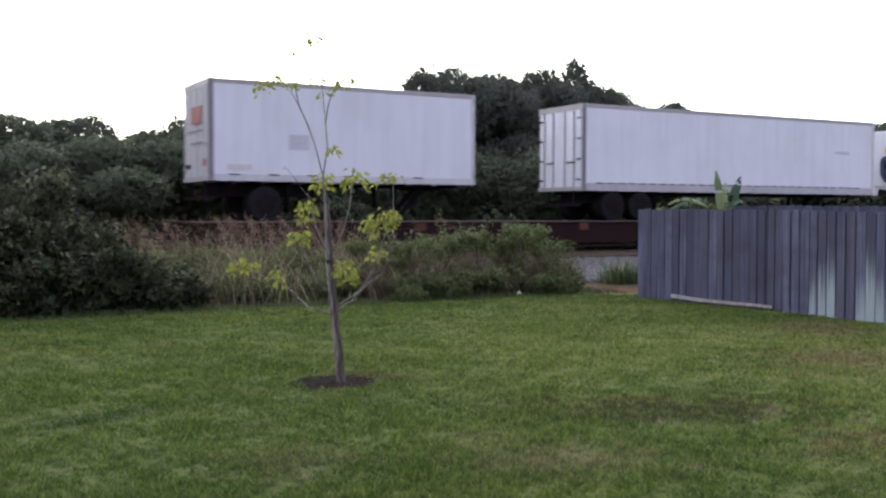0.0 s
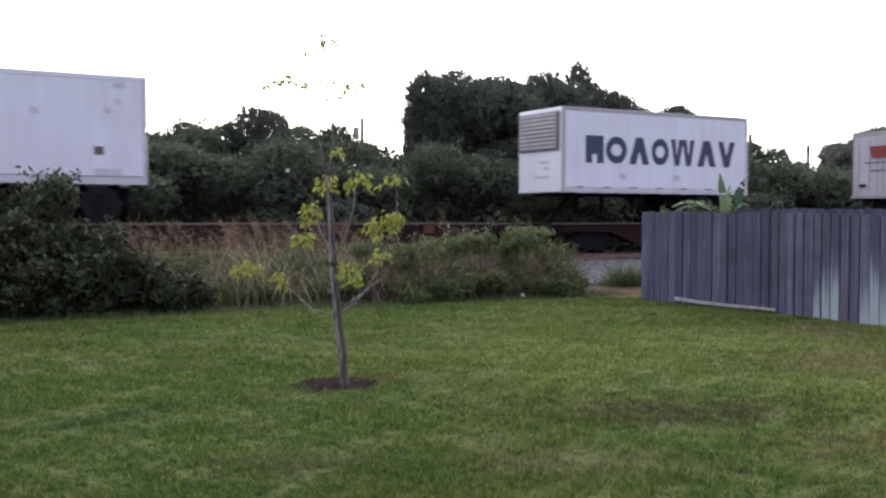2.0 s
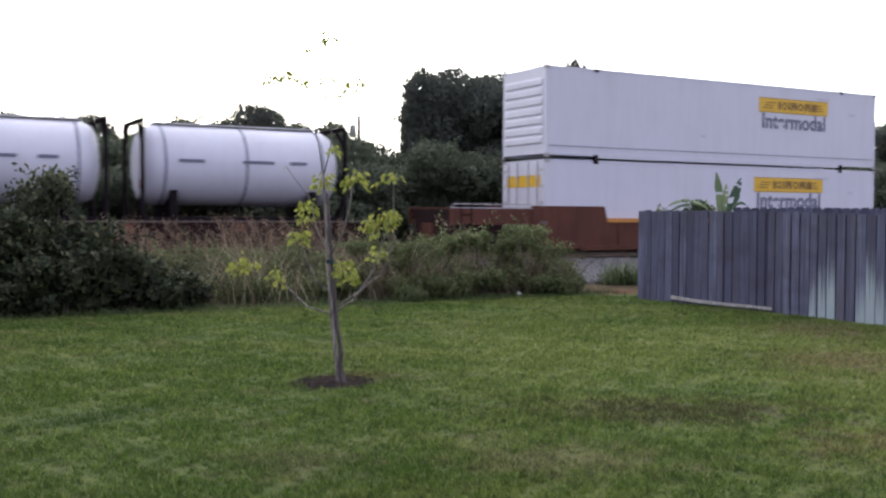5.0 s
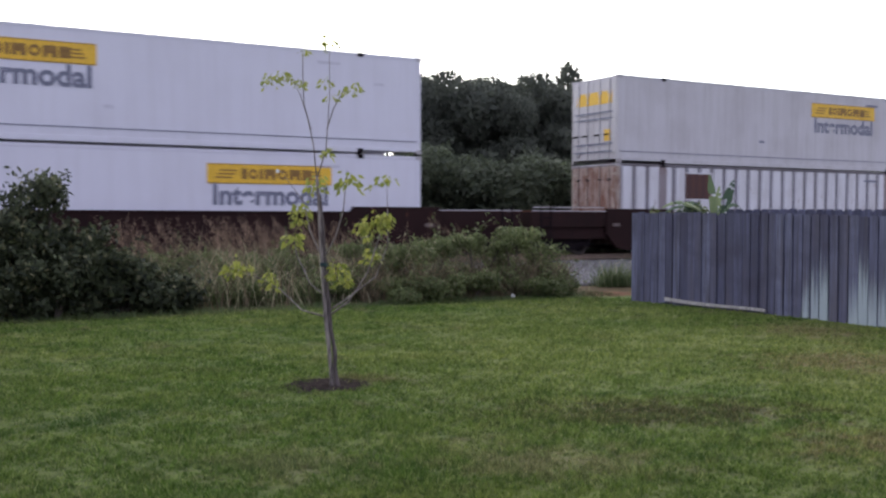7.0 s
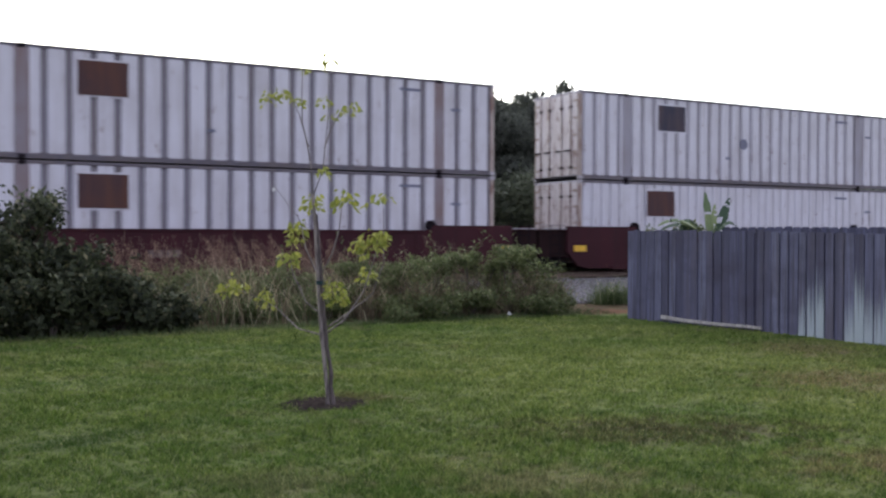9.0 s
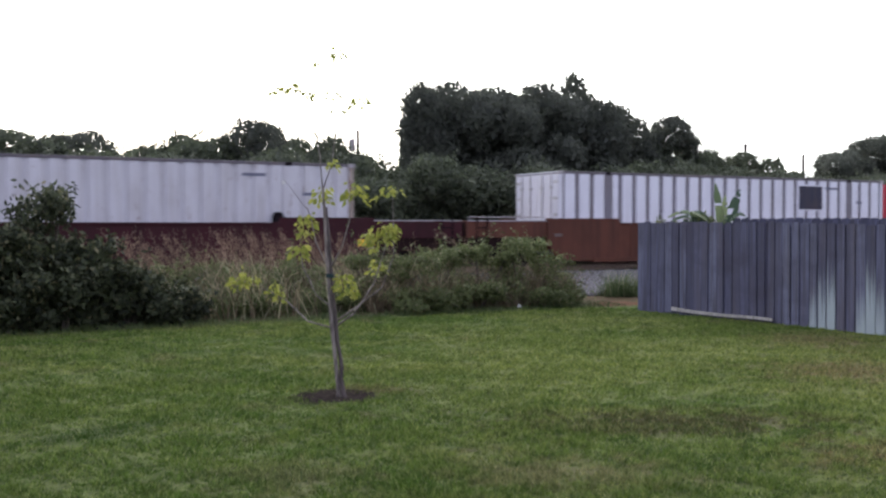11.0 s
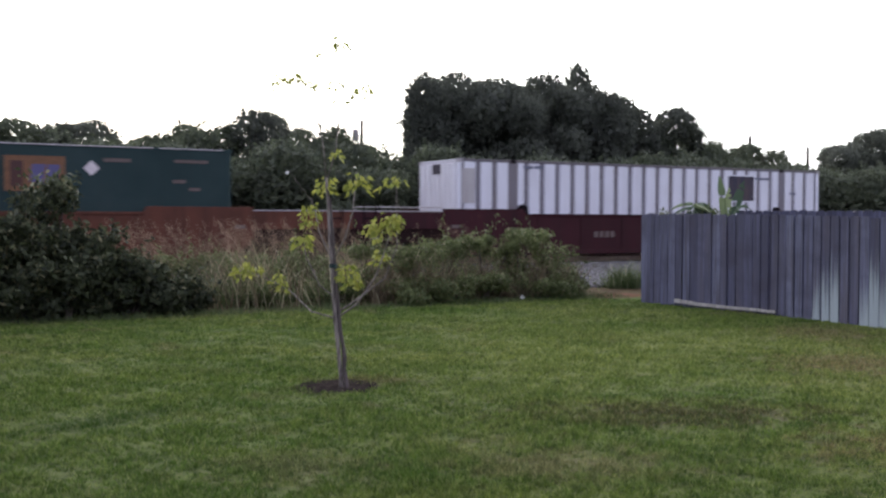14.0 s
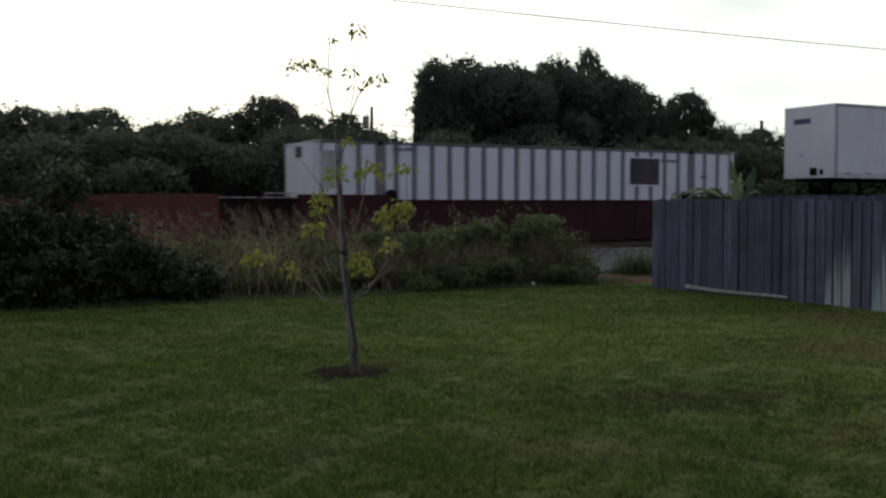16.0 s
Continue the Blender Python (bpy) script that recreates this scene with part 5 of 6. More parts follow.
def wheelset(parent, x, name="wheel"):
    r = 0.42
    for y in (-0.75, 0.75):
        g = Geo()
        g.disc("wheel_steel", x, RAIL_TOP + r, r, y - 0.06, y + 0.06, 24)
        g.disc("dark", x, RAIL_TOP + r, r * 0.72, y - 0.075, y + 0.075, 20)
        g.disc("wheel_steel", x, RAIL_TOP + r, 0.12, y - 0.12, y + 0.12, 12)
        part(name, g, parent)
    part("axle", Geo().disc("dark", x, RAIL_TOP + r, 0.08, -0.75, 0.75, 10), parent)


def truck(parent, x):
    for k in (-0.89, 0.89):
        wheelset(parent, x + k)
    for y in (-1.03, 1.03):
        z = RAIL_TOP + 0.42
        g = Geo()
        g.prism("dark", [(x - 1.15, z - 0.12), (x - 0.65, z - 0.12), (x - 0.4, z - 0.25), (x + 0.4, z - 0.25), (x + 0.65, z - 0.12), (x + 1.15, z - 0.12),
                         (x + 1.15, z + 0.12), (x + 0.7, z + 0.2), (x + 0.45, z + 0.34), (x - 0.45, z + 0.34), (x - 0.7, z + 0.2), (x - 1.15, z + 0.12)], y - 0.09, y + 0.09, "y")
        part("side_frame", g, parent)
        s = Geo()
        for i in range(3):
            s.disc("wheel_steel", x - 0.2 + 0.2 * i, y, 0.07, z - 0.2, z + 0.12, 10, "z")
        part("spring_pack", s, parent)
    part("bolster", Geo().box("dark", x - 0.2, x + 0.2, -1.0, 1.0, RAIL_TOP + 0.4, RAIL_TOP + 0.72), parent)


def flat_car(start, length, label):
    car = thing("flat_car", label, "railcar", "flat cars")
    deck = 1.50
    g = Geo()
    g.prism("darkbrown", [(0.15, deck - 0.28), (2.6, deck - 0.30), (3.8, deck - 0.74), (length - 3.8, deck - 0.74), (length - 2.6, deck - 0.30), (length - 0.15, deck - 0.28), (length - 0.15, deck - 0.05), (0.15, deck - 0.05)], -1.28, -1.12, "y")
    part("side_sill", g, car, bevel=0.01)
    g = Geo()
    g.prism("darkbrown", [(0.15, deck - 0.28), (2.6, deck - 0.30), (3.8, deck - 0.74), (length - 3.8, deck - 0.74), (length - 2.6, deck - 0.30), (length - 0.15, deck - 0.28), (length - 0.15, deck - 0.05), (0.15, deck - 0.05)], 1.12, 1.28, "y")
    part("side_sill", g, car, bevel=0.01)
    part("deck", Geo().box("darkbrown", 0.1, length - 0.1, -1.33, 1.33, deck - 0.05, deck), car, bevel=0.008)
    # thin paler strip: the highlight along the deck's edge, put in as colour
    part("deck_edge", Geo().box("dim_mark", 0.1, length - 0.1, -1.345, -1.33, deck - 0.03, deck + 0.004), car)
    part("centre_sill", Geo().box("dark", -0.45, length + 0.45, -0.3, 0.3, deck - 0.55, deck - 0.06), car)
    part("lower_rod", Geo().box("darkbrown", 4.2, length - 4.2, -1.22, -1.16, 0.62, 0.70), car)
    for x in (2.0, length - 2.0):
        truck(car, x)
    for x in (-0.5, length + 0.2):
        part("coupler", Geo().box("dark", x, x + 0.3, -0.14, 0.14, 0.85, 1.12), car)
    for x in (0.2, length - 0.32):
        g = Geo()
        for z in (0.75, 1.05, 1.35):
            g.box("dark", x, x + 0.4, -1.36, -1.33, z, z + 0.03)
        g.box("dark", x, x + 0.03, -1.36, -1.33, 0.7, 1.46)
        g.box("dark", x + 0.37, x + 0.4, -1.36, -1.33, 0.7, 1.46)
        part("ladder", g, car)
    for x in np.arange(4.0, length - 3, 3.1):
        part("stake_plate", Geo().box("rustbrown", x, x + 0.35, -1.31, -1.285, deck - 0.3, deck - 0.06), car)
    return rolling(car, start)


def hitch(start):
    g = thing("trailer_hitch", "dark folding trailer hitch on a flat car", "hitch", "trailer hitches")
    part("strut", Geo().prism("dark", [(0.0, 1.5), (0.18, 1.5), (1.1, 2.5), (0.9, 2.5)], -0.35, -0.25, "y"), g)
    part("strut", Geo().prism("dark", [(0.0, 1.5), (0.18, 1.5), (1.1, 2.5), (0.9, 2.5)], 0.25, 0.35, "y"), g)
    part("plate", Geo().box("dark", 0.6, 1.5, -0.5, 0.5, 2.47, 2.54), g)
    return rolling(g, start)


def tyre_axle(parent, x, deck):
    r = 0.5
    for y in (-1.0, 1.0):
        w = Geo()
        w.disc("black", x, deck + r, r, y - 0.27, y + 0.27, 26)
        o = part("tyre", w, parent, bevel=0.03)
        h = Geo()
        h.disc("dark", x, deck + r, 0.27, y - 0.285, y + 0.285, 16)
        h.disc("dark", x, deck + r, 0.10, y - 0.3, y + 0.3, 10)
        part("rim", h, o)


def trailer(start, length, label, bottom=2.53, top=5.40, end="doors", rear_wheels="lead", wall="white", crest="grey_rail", slots=1.15):
    """A box trailer that rides on a flat car. end: what its leading end shows."""
    tr = thing("box_trailer", label, "trailer", "box trailers")
    y = CARGO_N
    part("body", Geo().box(wall, 0.05, length - 0.02, -y + 0.012, y - 0.012, bottom + 0.16, top - 0.02), tr, bevel=0.02)
    for yy in (-y, y - 0.05):
        part("bottom_rail", Geo().box("light_rail" if slots > 1 else "grey_sill", 0.02, length, yy, yy + 0.05, bottom, bottom + (0.2 if slots > 1 else 0.27)), tr, bevel=0.008)
        part("top_rail", Geo().box(crest, 0.02, length, yy, yy + 0.05, top - 0.13, top), tr, bevel=0.012)
        for x in (0.0, length - 0.09):
            part("corner_post", Geo().box(("streaked_grey" if "doors" in end else "grey_rail") if x == 0 else "aluminium", x, x + 0.11, yy - 0.004, yy + 0.054, bottom, top - 0.01), tr, bevel=0.01)
    n = int((length - 1.0) / slots)
    lights = Geo().box("dark", -0.16, 0.16, -0.006, 0.0, 0, 0.035).mesh("rail_slot")
    if crest == "white":
        part("rail_line", Geo().box("slate", 0.12, length - 0.12, -y - 0.004, -y + 0.02, bottom + 0.2, bottom + 0.225), tr)
    for i in range(n if crest != "white" else 0):
        part("rail_slot", lights, tr, at=(0.7 + i * slots, -y, bottom + (0.17 if slots > 1 else 0.25)))
    seam = Geo().box("faint_mark", -0.006, 0.006, -0.003, 0.0, bottom + 0.2, top - 0.17).mesh("seam")
    for i in range(1, int(length / 1.22) if end == "louvre" else 1):
        part("seam", seam, tr, at=(i * 1.22, -y + 0.012, 0))
    part("roof", Geo().box("aluminium", 0.03, length - 0.03, -y + 0.03, y - 0.03, top - 0.03, top + 0.004), tr)
    for x in np.arange(0.6, length - 0.5, 0.9):
        part("floor_beam", Geo().box("dark", x, x + 0.06, -y + 0.06, y - 0.06, bottom - 0.1, bottom), tr)
    # leading end
    if end == "doors" or end == "logo_doors":
        part("header", Geo().box("grey_rail", -0.05, 0.05, -y, y, top - 0.2, top), tr, bevel=0.01)
        for a, b in ((-y + 0.1, -0.01), (0.01, y - 0.1)):
            d = part("door", Geo().box("white_dull" if end == "logo_doors" else wall, -0.045, 0.05, a, b, bottom + 0.12, top - 0.2), tr, bevel=0.01)
            for k in (0.3, 0.75):
                yy = a + (b - a) * k
                part("lock_rod", Geo().disc("grey_rail", -0.07, yy, 0.03 if end == "doors" else 0.014, bottom + 0.1, top - 0.2, 8, "z"), d)
            if end == "doors":
                part("handle", Geo().box("dark", -0.09, -0.06, a + 0.3, a + 0.75, bottom + 0.95, bottom + 1.0), d)
            for z in np.linspace(bottom + 0.35, top - 0.5, 4):
                part("hinge", Geo().box("dark" if end == "doors" else "aluminium", -0.07, -0.045, a if a < 0 else b - 0.18, a + 0.18 if a < 0 else b, z, z + 0.06), d)
        part("sill", Geo().box("grey_rail", -0.06, 0.05, -y, y, bottom, bottom + 0.14), tr, bevel=0.01)
        part("bumper", Geo().box("dark", -0.02, 0.06, -1.1, 1.1, bottom - 0.52, bottom - 0.42), tr)
        for yy in (-0.7, 0.7):
            part("bumper_leg", Geo().box("dark", -0.0, 0.06, yy - 0.04, yy + 0.04, bottom - 0.5, bottom), tr)
        if end == "logo_doors":
            g = Geo().prism("red_mark", [(-0.75, 4.25), (0.25, 4.25), (0.36, 4.75), (-0.86, 4.75)], -0.095, -0.088, "x")
            part("sign", g, tr, "red sign with plain edge")
            for z, w in ((4.02, 1.55), (3.68, 1.25)):
                part("marking", Geo().box("slate", -0.092, -0.086, -0.95, -0.95 + w, z, z + 0.06), tr)
            part("latch", Geo().box("dark", -0.095, -0.047, 0.55, 0.85, 3.02, 3.14), tr)
            part("marking", Geo().box("red_mark", -0.052, -0.047, -1.1, -0.8, 3.05, 3.25), tr)
    elif end == "reefer":
        part("nose", Geo().box(wall, -0.04, 0.05, -y + 0.02, y - 0.02, bottom, top - 0.02), tr, bevel=0.04)
        u = part("cooling_unit", Geo().prism("navy", [(-0.86, 3.45), (-0.62, 3.10), (0.62, 3.10), (0.86, 3.45), (0.88, 4.08), (0.74, 4.28), (-0.74, 4.28), (-0.88, 4.08)], -0.14, -0.03, "x"), tr, "navy refrigeration unit", bevel=0.05)
        for i in range(5):
            part("grille_slat", Geo().box("black", -0.155, -0.135, -0.58, 0.58, 3.16 + i * 0.075, 3.19 + i * 0.075), u)
        part("fan", Geo().disc("black", 0.35, 3.88, 0.28, -0.165, -0.138, 20, "x"), u)
        part("panel", Geo().box("pale_mark", -0.158, -0.138, -0.55, -0.10, 3.70, 3.92), u)
        part("panel", Geo().box("pale_mark", -0.158, -0.138, -0.32, -0.10, 3.98, 4.18), u)
        part("landing_frame", Geo().prism("dark", [(-0.95, 2.56), (1.0, 2.56), (0.95, 2.86), (0.5, 2.78), (0.1, 2.82), (-0.25, 2.64)], -0.075, -0.045, "x"), tr)
        part("sill", Geo().box("light_rail", -0.07, -0.035, -y + 0.1, y - 0.1, 2.94, 3.0), tr)
        part("marking", Geo().box("yellow_sign", -0.052, -0.045, 0.5, 0.68, 4.4, 4.66), tr)
        part("marking", Geo().box("slate", -0.052, -0.045, -0.02, 0.18, 4.56, 4.62), tr)
    elif end == "nose":
        part("nose", Geo().box(wall, -0.05, 0.05, -y + 0.03, y - 0.03, bottom, top - 0.02), tr, bevel=0.05)
        part("marking", Geo().box("blue_mark", -0.056, -0.05, -0.1, 0.75, top - 0.72, top - 0.5), tr)
        part("marking", Geo().box("faint_mark", -0.056, -0.05, 0.2, 0.5, bottom + 0.9, bottom + 1.0), tr)
        part("air_hose_box", Geo().box("dark", -0.07, -0.05, -0.45, -0.1, bottom + 0.12, bottom + 0.42), tr)
        part("air_hose_box", Geo().box("dark", -0.07, -0.05, -0.75, -0.58, bottom + 0.15, bottom + 0.35), tr)
    elif end == "louvre":
        part("nose", Geo().box(wall, -0.04, 0.05, -y + 0.02, y - 0.02, bottom, top - 0.02), tr, bevel=0.03)
        u = part("front_panel", Geo().box("streaked_grey", -0.12, -0.03, -y + 0.12, y - 0.12, 3.95, top - 0.15), tr, "grey slatted front panel", bevel=0.02)
        for i in range(9):
            part("slat", Geo().box("grey_rail", -0.15, -0.11, -y + 0.2, y - 0.2, 4.02 + i * 0.135, 4.10 + i * 0.135), u)
        for z, w in ((3.5, 0.6), (3.3, 0.35), (3.0, 0.9)):
            part("marking", Geo().box("faint_mark", -0.052, -0.045, -0.6, -0.6 + w, z, z + 0.1), tr)
    xa = 1.3 if rear_wheels == "lead" else length - 2.4
    part("bogie", Geo().box("dark", xa - 0.9, xa + 2.1, -0.55, 0.55, bottom - 0.42, bottom - 0.08), tr)
    for k in ((0, 1.22) if length > 9 else (0.3,)):
        tyre_axle(tr, xa + k, 1.5)
    part("mud_flap", Geo().box("black", xa + (1.9 if length > 9 else 1.0), xa + (1.92 if length > 9 else 1.02), -1.25, -0.75, 1.75, bottom - 0.1), tr)
    xl = length - 2.6 if rear_wheels == "lead" else 2.0
    for yy in (-0.75, 0.75):
        part("landing_leg", Geo().box("dark", xl, xl + 0.12, yy - 0.06, yy + 0.06, bottom - 0.7, bottom), tr)
    return rolling(tr, start)


def container(start, length, bottom, label, wall="white_new", style="smooth", end="doors", placard=None, height=2.9, pitch=0.6, post="streaked_grey", old=False, group="containers", stacked=False, doors=""):
    """A domestic container. style: smooth sheets, or ribbed with wide proud panels on a recessed body coloured by post.
    """
    c = thing("container", label, "container", group)
    y, z0, z1 = CARGO_N, bottom, bottom + height
    if style == "smooth":
        part("body", Geo().box(wall, 0.06, length - 0.06, -y + 0.008, y - 0.008, z0 + 0.14, z1 - 0.03), c, bevel=0.015)
    else:
        # recessed body with a colour of its own, mostly darker than the panels
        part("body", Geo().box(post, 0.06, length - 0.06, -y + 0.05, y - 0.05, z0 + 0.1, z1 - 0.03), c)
        n = int(round((length - 0.3) / pitch))
        step = (length - 0.3) / n
        w = step * (0.74 if pitch > 0.42 else 0.8)
        me = Geo().prism(wall, [(-w / 2, 0.052), (w / 2, 0.052), (w / 2 - 0.035, 0.0), (-w / 2 + 0.035, 0.0)], z0 + 0.13, z1 - 0.09, "z").mesh("side_panel")
        for i in range(n):
            part("side_panel", me, c, at=(0.15 + (i + 0.5) * step, -y, 0))
    frame_mat = wall if style == "smooth" else "rust_post" if old else wall
    door_mat = doors or ("white_very_rusty" if old else wall)
    mark = {"red": "red_pale", "green": "dim_mark", "white_dull": "slate"}.get(wall, "faint_mark" if style == "smooth" else "slate")
    for yy in (-y, y - 0.06):
        rail = [(0, length, z0)] if style != "smooth" or z0 < 3 else [(0, 1.96, z0 + 0.06), (1.96, length - 1.96, z0), (length - 1.96, length, z0 + 0.06)]
        for xa, xb, za in rail:
            part("bottom_rail", Geo().box(wall if style == "smooth" else "grey_band", xa, xb, yy, yy + 0.06, za, z0 + 0.16), c, bevel=0.01)
        part("top_rail", Geo().box("grey_band" if style != "smooth" else wall, 0, length, yy, yy + 0.06, z1 - 0.09, z1), c, bevel=0.01)
        for x in (0, 1.98, length - 2.1, length - 0.14):
            if x in (0, length - 0.14):
                part("post", Geo().box(frame_mat, x, x + 0.14, yy - 0.003, yy + 0.063, z0, z1), c, bevel=0.01)
            elif style != "smooth":
                part("post", Geo().box("worn_post" if old and pitch > 0.55 else post, x - 0.1, x + 0.26, yy - 0.003, yy + 0.063, z0 + 0.13, z1 - 0.09), c, bevel=0.01)
            for zz in (z0 - 0.008, z1 - 0.11):
                part("corner_casting", Geo().box((wall if wall in ("red", "green") else "dark") if x in (1.98, length - 2.1) else ("grey_rail" if wall not in ("red", "green") else wall), x - 0.02, x + 0.17, yy - 0.012, yy + 0.072, zz, zz + 0.118), c)
    if stacked:
        for yy in (-y + 0.02, y - 0.16):
            for x in (0.03, 1.99, length - 2.09, length - 0.13):
                part("interbox_connector", Geo().box("dark", x, x + 0.11, yy, yy + 0.14, z1, 3.645), c)
    if style == "smooth":
        part("rub_rail", Geo().box("slate", 0.14, length - 0.14, -y - 0.006, -y + 0.004, z0 + 0.36, z0 + 0.385), c)
    part("roof", Geo().box(wall, 0.05, length - 0.05, -y + 0.05, y - 0.05, z1 - 0.035, z1 - 0.005), c)
    # leading end
    if end == "ridges":
        part("front_wall", Geo().box(wall, 0.0, 0.06, -y + 0.05, y - 0.05, z0 + 0.1, z1 - 0.05), c)
        one = Geo().prism(wall, [(0.0, 0), (-0.05, 0.05), (-0.05, 0.21), (0.0, 0.27)], -y + 0.18, y - 0.18, "y").mesh("ridge")
        for i in range(7):
            part("ridge", one, c, at=(0, 0, z0 + 0.42 + i * 0.32))
    elif end == "ribs":
        part("front_wall", Geo().box("faint_mark", 0.02, 0.06, -y + 0.05, y - 0.05, z0 + 0.1, z1 - 0.05), c)
        one = Geo().prism(wall, [(0.02, -0.12), (0.02, 0.12), (-0.03, 0.09), (-0.03, -0.09)], z0 + 0.2, z1 - 0.15, "z").mesh("rib")
        for i in range(7):
            part("rib", one, c, at=(0, -y + 0.29 + i * 0.335, 0))
    else:
        for a, b in ((-y + 0.08, -0.008), (0.008, y - 0.08)):
            d = part("door", Geo().box(door_mat, -0.01, 0.06, a, b, z0 + 0.12, z1 - 0.1), c, bevel=0.01)
            for k in (0.28, 0.72):
                yy = a + (b - a) * k
                part("lock_rod", Geo().disc(wall if wall in ("red", "green") else "aluminium" if not old else "rust_post", -0.04, yy, 0.022, z0 + 0.08, z1 - 0.06, 8, "z"), d)
                part("handle", Geo().box("dark", -0.07, -0.035, yy - 0.02, yy + 0.3, z0 + 0.95, z0 + 1.0), d)
                for zz in (z0 + 0.35, z1 - 0.6):
                    part("bracket", Geo().box("dark" if old else wall if wall in ("red", "green") else "aluminium", -0.05, -0.01, yy - 0.08, yy + 0.08, zz, zz + 0.09), d)
            for zz in np.linspace(z0 + 0.3, z1 - 0.4, 5):
                part("hinge", Geo().box("rust_post" if old else wall if wall in ("red", "green") else "aluminium", -0.03, -0.01, a if a < 0 else b - 0.2, a + 0.2 if a < 0 else b, zz, zz + 0.09), d)
    if placard:
        x, mat = placard
        z = z1 - 0.30
        part("placard", Geo().box(mat, x, x + 1.28, -y - 0.010, -y - 0.003, z - 0.90, z), c, "weathered square placard", bevel=0.003)
        part("placard_border", Geo().box(wall, x - 0.06, x + 1.34, -y - 0.003, -y + 0.001, z - 0.95, z + 0.05), c)
    for x, zz, w in ((length - 3.4, z1 - 0.42, 0.7), (length - 1.6, z1 - 0.95, 0.35), (length * 0.42, z0 + 0.9, 0.25)):
        part("marking", Geo().box(mark, x, x + w, -y - 0.005, -y + 0.0, zz, zz + 0.09), c)
    return rolling(c, start)


def lettering(parent, words, x, z, width, y, mat, label):
    """Flat painted words on a side, as one mesh fitted to a width."""
    curve = bpy.data.curves.new("lettering", "FONT")
    curve.body, curve.size, curve.offset, curve.space_character = words, 0.62, 0.022, 1.02
    ob = bpy.data.objects.new("lettering", curve)
    scene.collection.objects.link(ob)
    me = bpy.data.meshes.new_from_object(ob.evaluated_get(bpy.context.evaluated_depsgraph_get()))
    bpy.data.objects.remove(ob)
    xs = [v.co.x for v in me.vertices]
    k = width / (max(xs) - min(xs))
    for v in me.vertices:
        v.co = ((v.co.x - min(xs)) * k + x, y - 0.008, v.co.y * k + z)
    me.materials.clear()
    me.materials.append(MAT[mat])
    part("lettering", me, parent, label)


def sign_band(c, x, z0, bottom_text=True):
    """Yellow sign with darker lettering bars, over a row of slate bars."""
    y = -CARGO_N
    s = part("sign", Geo().box("yellow_sign", x, x + 3.7, y - 0.004, y + 0.008, z0, z0 + 0.56), c, "yellow sign panel")
    bars("lettering", s, "sign_brown", x + 0.98, z0 + 0.13, (0.16, 0.26, 0.10, 0.34, 0.30, 0.34, 0.28), 0.30, 0.05, y - 0.004, shapes="bobhohb")
    for k in range(3):
        bars("emblem", s, "sign_brown", x + 0.20 + 0.07 * k, z0 + 0.15 + 0.10 * k, (0.50,), 0.045, 0.05, y - 0.004, lean=0.03)
        bars("emblem", s, "sign_brown", x + 2.95 - 0.05 * k, z0 + 0.15 + 0.10 * k, (0.46,), 0.045, 0.05, y - 0.004, lean=0.03)
    for z in (z0 + 0.005, z0 + 0.53):
        part("sign_edge", Geo().box("sign_brown", x, x + 3.7, y - 0.0055, y - 0.003, z, z + 0.022), s)
    lettering(c, "Intermodal", x + 0.16, z0 - 0.57, 3.42, y + 0.006, "slate", "slate lettering")


